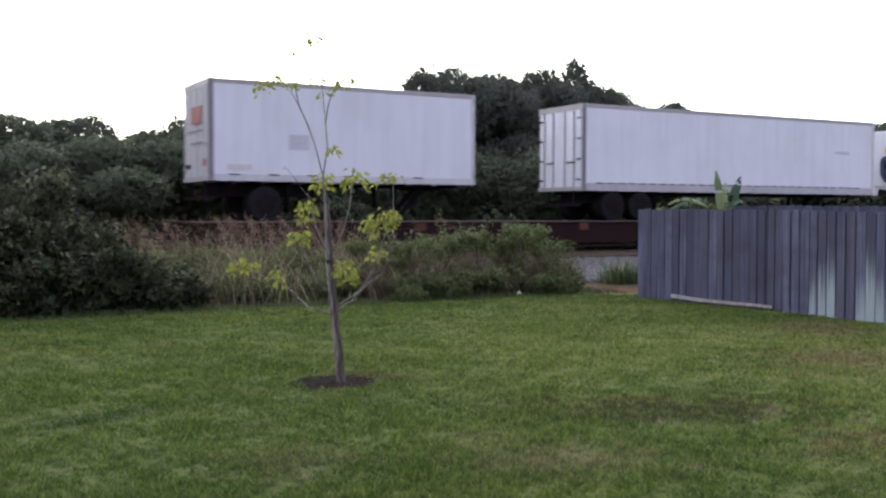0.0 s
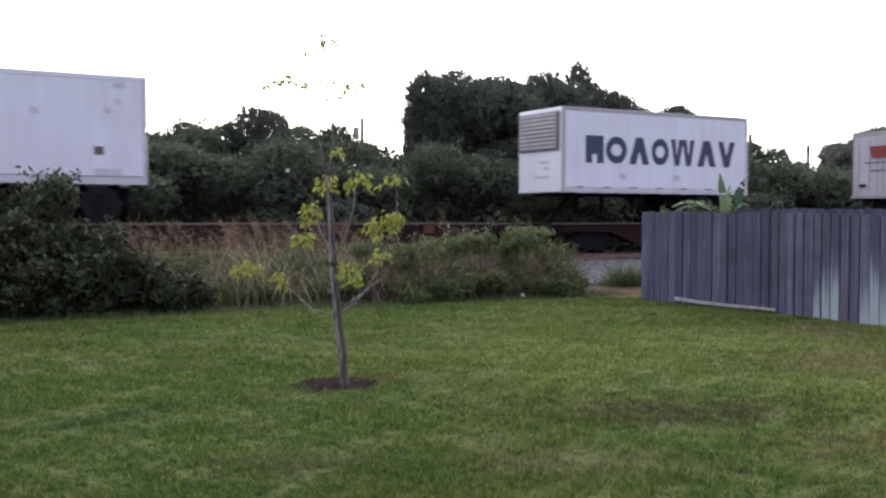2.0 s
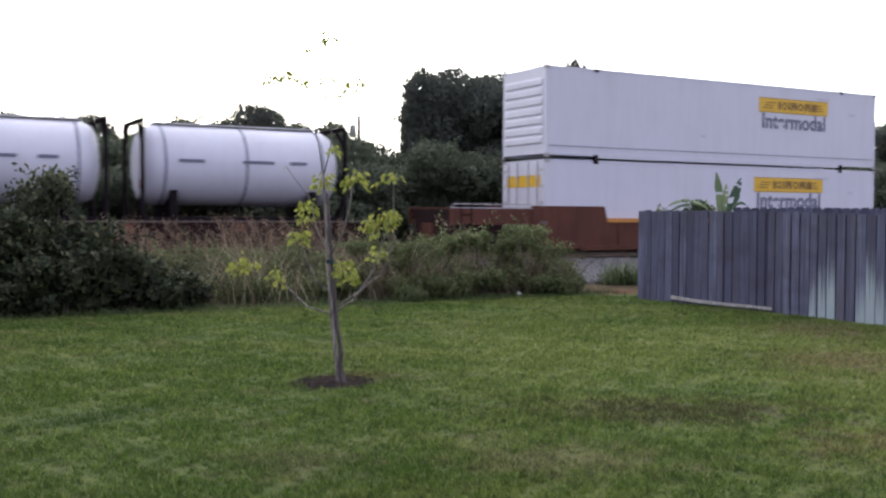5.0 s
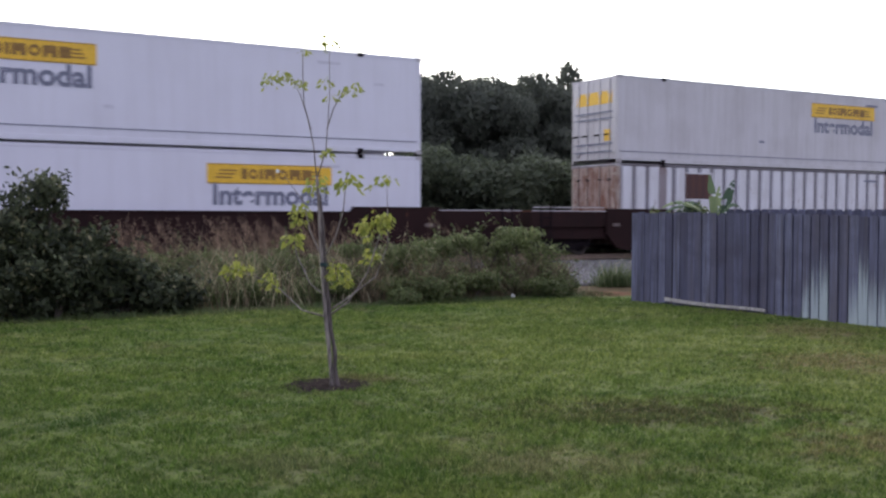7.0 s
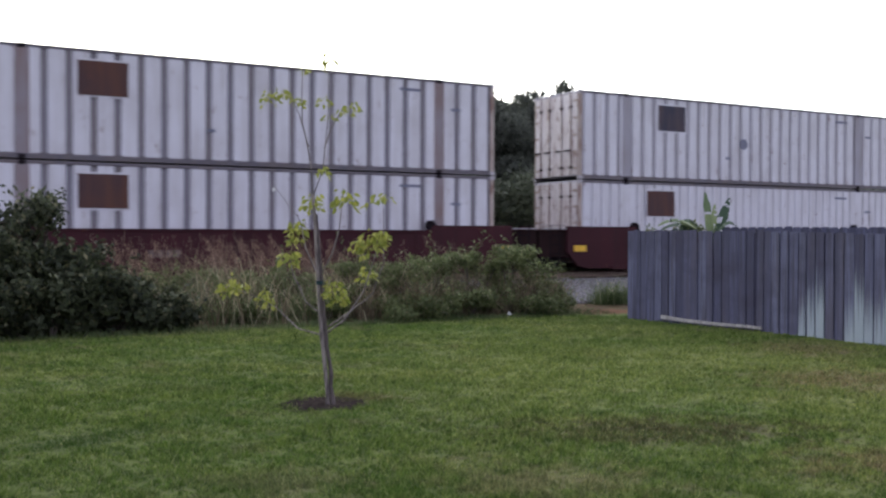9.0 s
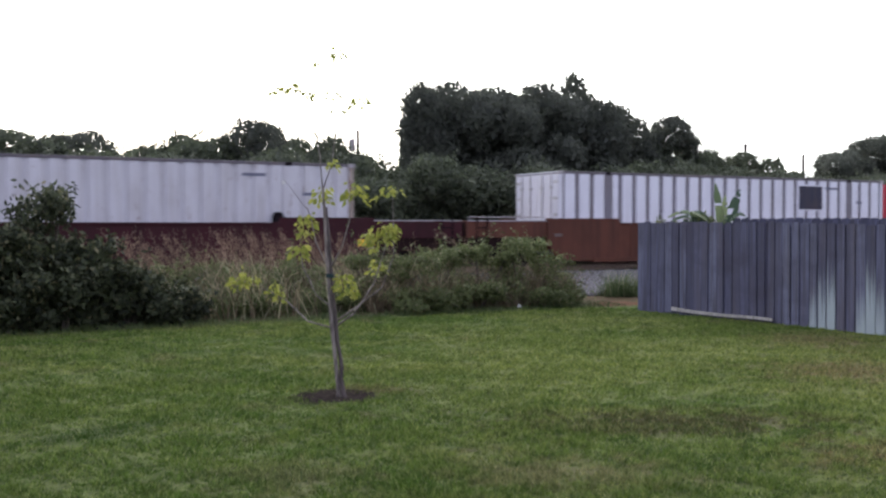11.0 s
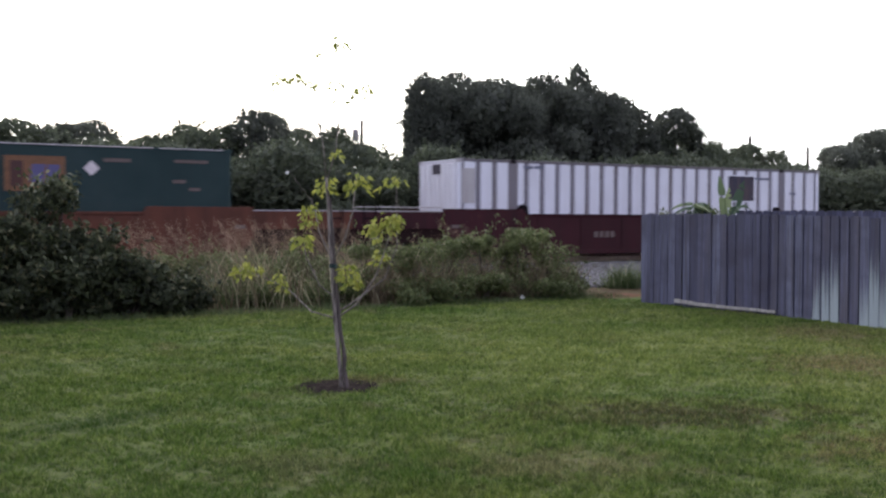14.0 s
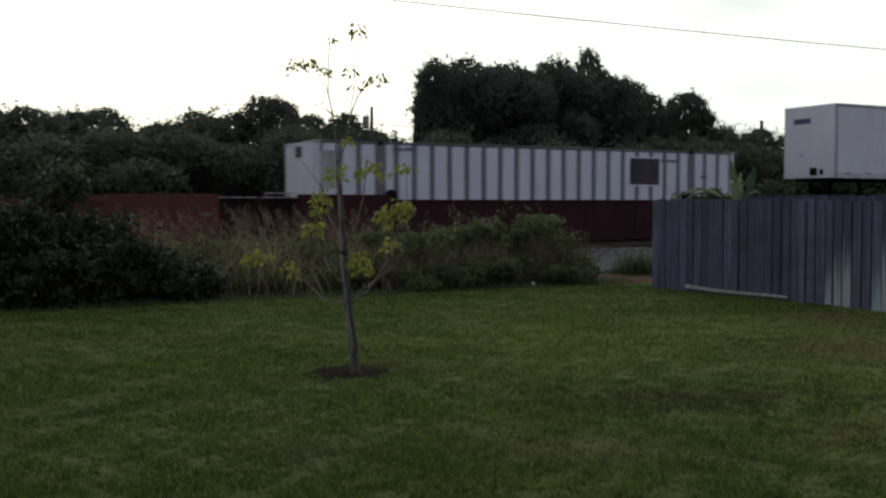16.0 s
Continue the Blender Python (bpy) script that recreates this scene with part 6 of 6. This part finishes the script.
def tank(start, label):
    t = thing("tank_container", label, "tank container", "tank containers")
    L, r, zc, y = 6.06, 1.12, 3.06, 1.22
    g = Geo()
    prof = [(0.30, 0.45), (0.20, 0.8), (0.30, 1.0), (0.55, r), (L - 0.55, r), (L - 0.30, 1.0), (L - 0.2, 0.8), (L - 0.3, 0.45)]
    n = 28
    v, f = [], []
    for x, q in prof:
        for k in range(n):
            w = 2 * math.pi * k / n
            v.append((x, q * math.cos(w), zc + q * math.sin(w)))
    for i in range(len(prof) - 1):
        f += [(i * n + k, i * n + (k + 1) % n, (i + 1) * n + (k + 1) % n, (i + 1) * n + k) for k in range(n)]
    f += [tuple(range(n)), tuple(range((len(prof) - 1) * n, len(prof) * n))]
    part("tank", g.add(v, f, "white_new"), t, "white tank shell", smooth=True)
    for x in (0.06, L - 0.14):
        for yy in (-y, y - 0.12):
            part("frame_post", Geo().box("dark", x, x + 0.1, yy, yy + 0.12, 1.505, 4.26), t, bevel=0.01)
        for z in (1.505, 4.16):
            part("frame_beam", Geo().box("dark", x, x + 0.1, -y + 0.12, y - 0.12, z, z + 0.1), t, bevel=0.01)
        for sy in (-1, 1):
            for za, zb in ((4.16, 3.6), (1.60, 2.3)):
                part("gusset", Geo().prism("dark", [(sy * (y - 0.12), zb), (sy * (y - 0.12), zb + 0.12 * (1 if zb > 3 else -1)), (sy * 0.62, za), (sy * 0.5, za)], x + 0.01, x + 0.09, "x"), t)
    part("end_plate", Geo().disc("white_new", 0.0, zc, 0.9, 0.24, 0.30, 28, "x"), t)
    for yy in (-y, y - 0.1):
        part("side_beam", Geo().box("dark", 0.16, L - 0.14, yy, yy + 0.1, 1.505, 1.62), t)
    for x in (0.9, L - 1.1):
        part("saddle", Geo().box("dark", x, x + 0.2, -0.95, 0.95, 1.55, 2.35), t)
    for x in (0.75, L / 2, L - 0.75):
        part("band", Geo().disc("slate", 0.0, zc, r + 0.012, x - 0.03, x + 0.03, 28, "x"), t)
    part("walkway", Geo().box("aluminium", 0.6, L - 0.6, -0.3, 0.3, zc + r + 0.02, zc + r + 0.06), t)
    part("marking", Geo().disc("red_mark", -0.5, zc - 0.55, 0.13, 0.18, 0.196, 14, "x"), t, "red diamond marking")
    for x, w in ((1.1, 0.7), (2.9, 0.9), (4.3, 0.5)):
        part("marking", Geo().box("slate", x, x + w, -r - 0.02, -r + 0.06, zc + 0.05, zc + 0.14), t)
    return rolling(t, start)


def well_car(start, length, mat, label, plate=False, sill="", lead_end=3.2, tail_end=3.2, mid=1.87):
    """One well: side walls that step up at their ends, and half platforms over the trucks before and behind."""
    c = thing("well_car", label, "railcar", "well cars")
    lo, high = 0.60, 2.02
    for y0, y1 in ((-1.50, -1.345), (1.345, 1.50)):
        g = Geo()
        g.prism(mat, [(-0.55, 1.15), (-0.15, lo + 0.1), (0.3, lo), (length - 0.3, lo), (length + 0.15, lo + 0.1), (length + 0.55, 1.15), (length + 0.55, high),
                      (length - 2.35, high), (length - 2.45, mid), (2.45, mid), (2.35, high), (-0.55, high)], y0, y1, "y")
        part("side_wall", g, c, bevel=0.012)
        part("bottom_chord", Geo().box(mat, 1.3, length - 1.3, y0 - 0.03, y1 + 0.03, lo - 0.05, lo + 0.1), c, bevel=0.008)
        part("top_chord", Geo().box(sill or mat, 2.45, length - 2.45, y0 - 0.03, y1 + 0.02, mid - (0.14 if sill else 0.07), mid + 0.004), c, bevel=0.008)
        if y0 < 0:
            for x in np.arange(2.9, length - 2.4, 1.72):
                part("side_post", Geo().box(mat, x, x + 0.09, y0 - 0.025, y0 + 0.01, lo + 0.1, mid - 0.08), c)
            for x in (2.4, length - 2.4) if mat == "maroon" else ():
                part("guide", Geo().prism("dark", [(x - 0.17, mid - 0.02), (x + 0.17, mid - 0.02), (x + 0.16, mid + 0.2), (x + 0.06, mid + 0.3), (x - 0.1, mid + 0.3), (x - 0.17, mid + 0.2)], -1.46, -1.35, "y"), c, "dark container guide")
            for x in (-0.3, length + 0.02):
                if plate:
                    part("plate", Geo().box("yellow_sign", x, x + 0.5, y0 - 0.02, y0 - 0.002, 1.18, 1.38), c, "yellow plate")
                else:
                    part("plate", Geo().box("dim_mark", x, x + 0.3, y0 - 0.015, y0 - 0.002, 1.42, 1.52), c)
            bars("lettering", c, "dim_mark", length * 0.32, 1.1, (0.16, 0.16, 0.16, 0.16), 0.2, 0.07, y0 - 0.001)
    for x in np.arange(1.4, length - 1.2, 1.55):
        part("floor_beam", Geo().box(mat, x, x + 0.22, -1.35, 1.35, lo - 0.05, 0.695), c)
    for a, b in ((-lead_end / 2, 0.0), (length, length + tail_end / 2)):
        part("end_platform", Geo().box("rustbrown", a, b, -1.42, 1.42, high - 0.12, high - 0.075), c)
        part("platform_edge", Geo().box("grey_rail", a, b, -1.435, -1.42, high - 0.105, high - 0.07), c)
        if b - a > 2:
            part("end_sill", Geo().box(mat, a, b, -1.43, -1.37, high - 0.62, high - 0.12), c)
            part("end_sill", Geo().box(mat, a, b, 1.37, 1.43, high - 0.62, high - 0.12), c)
        part("end_bulkhead", Geo().box(mat, max(a, -0.5) if a < 0 else a + 0.45, 0.0 - 0.42 if a < 0 else a + 0.5, -1.34, 1.34, 0.95, high - 0.12), c)
        part("centre_sill", Geo().box(mat, a - 0.1, b + 0.1, -0.35, 0.35, 0.95, 1.45), c)
        # added dark block that stands in for the shade beneath the platform
        part("end_box", Geo().box("darkbrown", a, b, -1.34, 1.05, 1.0, high - 0.13), c)
        g = Geo()
        xx = a + 0.35 if a < 0 else b - 0.75
        for z in (0.8, 1.1, 1.4, 1.7):
            g.box("dark", xx, xx + 0.4, -1.47, -1.44, z, z + 0.03)
        for q in (0, 0.38):
            g.box("dark", xx + q, xx + q + 0.03, -1.47, -1.44, 0.75, high + 0.05)
        part("ladder", g, c)
    for yy in (-1.40,):
        part("hand_rail", Geo().tube("grey_rail", [(-lead_end / 2 + 0.1, yy, high - 0.1), (-lead_end / 2 + 0.1, yy, high + 0.03), (-0.6, yy, high + 0.03)], [0.018] * 3, 6), c)
    return rolling(c, start)


def bogie(start, label="dark railway truck under the car ends"):
    t = thing("railway_truck", label, "railway truck", "railway trucks")
    truck(t, 0.0)
    return rolling(t, start)


def make_trailer_cars():
    for s, l in ((-29.0, 27.2), (-1.2 + 8.2, 28.6), (36.2, 26.6), (63.4, 26.8), (90.8, 33.4)):
        flat_car(s, l, "dark brown flat railcar carrying trailers")
    for s in (14.9, 33.3, 40.1, 65.5, 87.9, 105.3):
        hitch(s - 1.1)
    a = trailer(7.72, 8.45, "white box trailer with red-marked rear doors", end="logo_doors", bottom=2.63, top=5.46)
    part("marking", Geo().box("faint_mark", 2.3, 2.9, -1.304, -1.296, 3.55, 3.98), a)
    part("marking", Geo().box("pale_mark", 0.5, 1.2, -1.304, -1.296, 2.95, 3.1), a)
    b = trailer(20.43, 14.55, "long white box trailer with ribbed rear doors", end="doors", bottom=2.51, top=5.44, slots=0.46)
    part("marking", Geo().box("faint_mark", 12.3, 13.1, -1.304, -1.296, 4.1, 4.2), b)
    c = trailer(38.31, 12.15, "white refrigerated trailer with grey lettering", end="reefer", rear_wheels="tail", top=5.39, crest="white")
    bars("lettering", c, "slate", 4.42, 4.16, (0.36, 0.30, 0.42, 0.36, 0.42, 0.42, 0.34, 0.36), 0.44, 0.05, -1.288, "grey lettering shape", shapes="hbahoaho")
    bars("lettering", c, "slate", 4.42, 3.76, (0.16, 0.15, 0.15, 0.15, 0.15, 0.16), 0.18, 0.46, -1.288)
    part("tool_box", Geo().box("streaked_grey", 7.4, 8.05, -1.0, -0.55, 2.05, 2.5), c, "grimy grey box under the floor", bevel=0.02)
    part("lettering_line", Geo().box("slate", 4.42, 7.75, -1.292, -1.286, 4.04, 4.07), c)
    part("marking", Geo().box("dim_mark", 10.8, 11.05, -1.295, -1.286, 3.3, 3.52), c)
    part("marking", Geo().box("faint_mark", 10.8, 11.5, -1.295, -1.286, 2.72, 2.95), c)
    for x, z, w in ((11.3, 5.05, 0.3), (11.35, 4.62, 0.12), (11.05, 4.38, 0.18), (9.25, 4.3, 0.2)):
        part("marking", Geo().box("faint_mark", x, x + w, -1.295, -1.286, z, z + 0.16), c)
    d = trailer(63.96, 8.35, "white box trailer with large navy lettering bars", end="louvre", rear_wheels="tail", top=5.38, wall="white")
    bars("lettering", d, "navy", 0.95, 3.53, (0.76, 0.92, 0.90, 0.80, 1.15, 0.90, 0.85), 0.93, 0.085, -1.288, "navy lettering shape", shapes="hoaowav")
    for x in (2.4, 4.8):
        part("marking", Geo().box("faint_mark", x, x + 0.3, -1.294, -1.286, 3.0, 3.2), d)
    e = trailer(81.21, 8.32, "white box trailer with an orange sign", end="logo_doors", top=5.38)
    s = part("sign", Geo().prism("orange_sign", [(3.35, 3.52), (6.85, 3.52), (7.12, 5.02), (3.05, 5.02)], -1.294, -1.286, "y"), e, "orange sign with dark edge")
    part("sign_edge", Geo().prism("navy", [(3.27, 3.46), (6.93, 3.46), (7.22, 5.08), (2.96, 5.08)], -1.2895, -1.285, "y"), s)
    bars("lettering", s, "navy", 3.45, 3.72, (0.50, 0.30, 0.28, 0.28, 0.46, 0.66), 1.08, 0.17, -1.294, "navy lettering shape", shapes="vbbbow")
    bars("lettering", e, "slate", 3.1, 3.17, (0.1, 0, 0.16, 0.16, 0.16, 0, 0.16, 0.16, 0, 0.16, 0.16, 0.16, 0.16, 0.16, 0.16), 0.2, 0.11, -1.288)
    bars("lettering", e, "pale_mark", 3.6, 2.95, (2.8,), 0.1, 0.1, -1.288)
    part("emblem", Geo().disc("faint_mark", 0.95, 3.1, 0.2, -1.292, -1.286, 16), e)
    f = trailer(98.59, 8.35, "white box trailer with a red sign on its doors", end="logo_doors", top=5.40, bottom=2.6)
    for x, z in ((0.8, 3.1), (1.5, 3.15), (0.6, 3.8), (1.2, 3.85)):
        part("marking", Geo().box("faint_mark", x, x + 0.3, -1.294, -1.286, z, z + 0.2), f)
    tank(110.2, "white tank container in a dark frame")
    tank(117.0, "white tank container in a dark frame")
    trailer(386.76, 14.6, "plain white box trailer on a flat car", end="nose", rear_wheels="tail", top=5.64, bottom=2.74)
    flat_car(385.0, 27.2, "dark brown flat railcar carrying a trailer")
    hitch(398.5)


def make_stack_cars():
    L = 16.15
    white = "plain white container with a yellow sign"
    old = "old white ribbed container with rust stains and a brown placard"
    # well cars
    for s, mat, plate, sill in ((130.05, "rustbrown", False, "oranges"), (153.64, "darkbrown", False, ""), (177.46, "darkbrown", False, ""), (201.23, "maroon", True, ""),
                                (220.76, "maroon", True, ""), (240.22, "maroon", True, ""), (263.79, "rustbrown", False, ""), (283.23, "rustbrown", False, ""),
                                (302.80, "rustbrown", False, ""), (326.19, "maroon", False, ""), (345.70, "rustbrown", False, ""), (365.31, "maroon", False, "")):
        well_car(s - 0.03, L + 0.06, mat, {"rustbrown": "rust brown well railcar", "darkbrown": "dark brown well railcar", "maroon": "dark maroon well railcar"}[mat] + " holding containers", plate, sill,
                 7.2 if s in (130.05, 153.64, 177.46, 201.23, 263.79, 326.19) else 3.2, 7.2 if s in (130.05, 153.64, 177.46, 240.22, 302.80) else 3.2, 1.62 if s == 130.05 else 1.87)
    for s in (127.9, 148.3, 151.6, 171.9, 175.3, 195.7, 199.2, 218.95, 238.6, 258.5, 261.9, 281.6, 301.2, 321.0, 324.3, 344.2, 363.5, 383.2):
        bogie(s)
    low, up = 0.70, 3.645
    for s, ends, xs in ((130.05, ("doors", "ridges"), (9.45, 9.65)), (153.64, ("doors", "ridges"), (9.5, 2.9))):
        for z, e, x in zip((low, up), ends, xs):
            c = container(s, L, z, white, end=e, stacked=z < 1, height=2.865 if z < 1 else 3.0 if s == 130.05 else 2.93)
            sign_band(c, x, z + (1.93 if z < 1 else 1.98))
            if e == "doors":
                part("sign", Geo().box("yellow_sign", -0.016, -0.011, -1.05, 1.05, z + 1.95, z + 2.35), c, "yellow sign panel")
    c = container(177.46, L, up, "dull white container with a yellow sign", "white_dull", end="doors", height=3.0)
    sign_band(c, 9.6, up + 2.02)
    part("sign", Geo().box("yellow_sign", -0.016, -0.011, -1.0, 1.0, up + 2.05, up + 2.5), c, "yellow sign panel")
    for z in (0.35, 0.62, 1.5, 1.72):
        part("door_bar", Geo().box("slate", -0.055, -0.045, -1.05, 1.05, up + z, up + z + 0.07), c)
    part("sticker", Geo().box("yellow_sign", -0.058, -0.05, -0.95, -0.62, up + 0.75, up + 1.15), c, "yellow sticker")
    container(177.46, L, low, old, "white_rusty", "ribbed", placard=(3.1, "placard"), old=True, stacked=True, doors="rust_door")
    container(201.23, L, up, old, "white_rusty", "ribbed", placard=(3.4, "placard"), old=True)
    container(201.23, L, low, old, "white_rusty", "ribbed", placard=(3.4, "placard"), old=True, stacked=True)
    c = container(220.76, L, up, "white ribbed container with a slate placard", "white_rusty", "ribbed", placard=(3.5, "placard_blue"), pitch=0.52, post="streaked_pale", old=True, height=3.0)
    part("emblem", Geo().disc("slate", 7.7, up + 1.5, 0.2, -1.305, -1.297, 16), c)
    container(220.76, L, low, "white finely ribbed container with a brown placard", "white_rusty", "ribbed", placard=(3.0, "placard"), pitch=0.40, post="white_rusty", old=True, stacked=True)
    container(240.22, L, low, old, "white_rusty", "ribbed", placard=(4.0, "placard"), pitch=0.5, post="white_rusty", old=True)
    container(263.79, L, low, "white ribbed container with a dark placard", "white", "ribbed", placard=(11.3, "placard_blue"), end="doors")
    c = container(283.23, L, low, "red smooth-sided container with pale faded emblem", "red", end="doors")
    part("emblem", Geo().prism("red_pale", [(6.2, 1.95), (7.5, 1.95), (7.5, 2.75), (6.85, 3.05), (6.2, 2.75)], -1.306, -1.296, "y"), c, "pale house-shaped emblem")
    part("emblem", Geo().box("red", 6.6, 7.1, -1.311, -1.304, 2.0, 2.55), c)
    bars("lettering", c, "red_pale", 7.85, 2.2, (0.5, 0.55, 0.3), 0.28, 0.1, -1.300)
    bars("lettering", c, "red_pale", 8.0, 2.0, (0.3, 0.5, 0.55), 0.14, 0.3, -1.300)
    for x, w in ((8.0, 1.0), (12.4, 1.2)):
        bars("lettering", c, "red_pale", x, 3.2, (w,), 0.09, 0.1, -1.300)
    part("marking", Geo().disc("red_pale", 0.5, 3.1, 0.16, -0.02, -0.012, 14, "x"), c)
    c = container(302.80, L, low, "dark green smooth-sided container with a small orange sign", "green", end="doors")
    s = part("sign", Geo().box("dull_orange", 10.35, 11.8, -1.308, -1.296, 2.38, 3.28), c, "small orange sign panel")
    bars("lettering", s, "placard", 10.5, 2.5, (0.3,), 0.65, 0.1, -1.308)
    bars("lettering", s, "blue_mark", 10.95, 2.62, (0.32, 0.28), 0.45, 0.06, -1.308, lean=0.06)
    part("diamond", Geo().prism("pale_mark", [(12.25, 3.0), (12.45, 3.2), (12.65, 3.0), (12.45, 2.8)], -1.306, -1.296, "y"), c)
    part("top_edge", Geo().box("pale_mark", 0.2, L - 0.2, -1.31, -1.30, 3.57, 3.59), c)
    for x, z, w in ((14.6, 3.2, 0.9), (8.2, 3.25, 0.5), (15.0, 2.45, 0.3), (1.2, 3.3, 0.6)):
        part("marking", Geo().box("dim_mark", x, x + w, -1.306, -1.296, z, z + 0.08), c)
    # door furniture and plates on the green one
    for yy in (-0.70, 0.44):
        part("door_plate", Geo().box("dull_plate", -0.020, -0.012, yy, yy + 0.46, 2.82, 3.28), c, "worn grey plate")
    part("door_plate", Geo().prism("pale_mark", [(-1.02, 2.55), (-0.62, 2.55), (-0.72, 2.78), (-0.86, 2.90)], -0.075, -0.070, "x"), c, "white plate")
    for yy in (-1.1, 0.75):
        part("reflector", Geo().box("pale_mark", -0.022, -0.014, yy, yy + 0.22, 3.44, 3.52), c)
        part("reflector", Geo().box("red", -0.022, -0.014, yy + 0.22, yy + 0.36, 3.44, 3.52), c)
    for s in (326.19, 365.31):
        c = container(s, L, low, "white ribbed container with a dark placard", "white", "ribbed", placard=(11.4, "placard_blue"), end="ribs")
        part("end_plate", Geo().box("placard_blue", -0.040, -0.030, -0.25, 0.30, 3.14, 3.46), c, "dark plate on the end wall")
        part("corner_plate", Geo().box("dull_plate", 0.15, 0.62, -1.312, -1.302, 2.2, 3.3), c, "scuffed grey corner plate")
        for x, z in ((2.45, 3.33), (2.86, 3.34)):
            part("marking", Geo().box("slate", x, x + 0.36, -1.308, -1.300, z, z + 0.10), c)


def motions():
    base = pose(*along(0, TRACK_N), 0, 0, TRACK_TURN)
    for ob, start in ROLLING:
        walk(ob, [(t, base @ pose(start - gone, 0, 0)) for t, gone in TRAVEL])
    # the young tree's thin leaders lean with the wind
    walk(leader, [(t, pose(-0.165, 0, 2.12, 0, a, 0)) for t, a in LEADER_SWAY])


# ======== build ========
LEADER_SWAY = ((0.0, -11.1), (0.5, -2.9), (1.0, -8.5), (1.5, -3.4), (2.0, -7.3), (2.5, -0.7), (3.0, -6.0), (3.5, -6.6), (6.0, -3.7), (6.5, -2.9), (7.0, -2.2), (7.5, -5.0), (8.0, -6.8), (8.5, -4.2), (9.0, -0.7), (9.5, -0.4), (12.0, -1.2), (12.5, -1.3), (13.0, -3.7), (13.5, 0.2), (14.0, -1.6), (14.5, -2.2), (15.0, 1.2), (15.5, 2.0), (16.0, 1.2))
make_ground()
make_track()
make_trees()
make_hedge()
make_tall_grass()
make_lawn_blades()
make_mulch()
make_dirt_patch()
make_trailer_cars()
make_stack_cars()
make_fences()
make_banana()
make_poles()
make_litter()
sapling, leader = make_sapling()
motions()
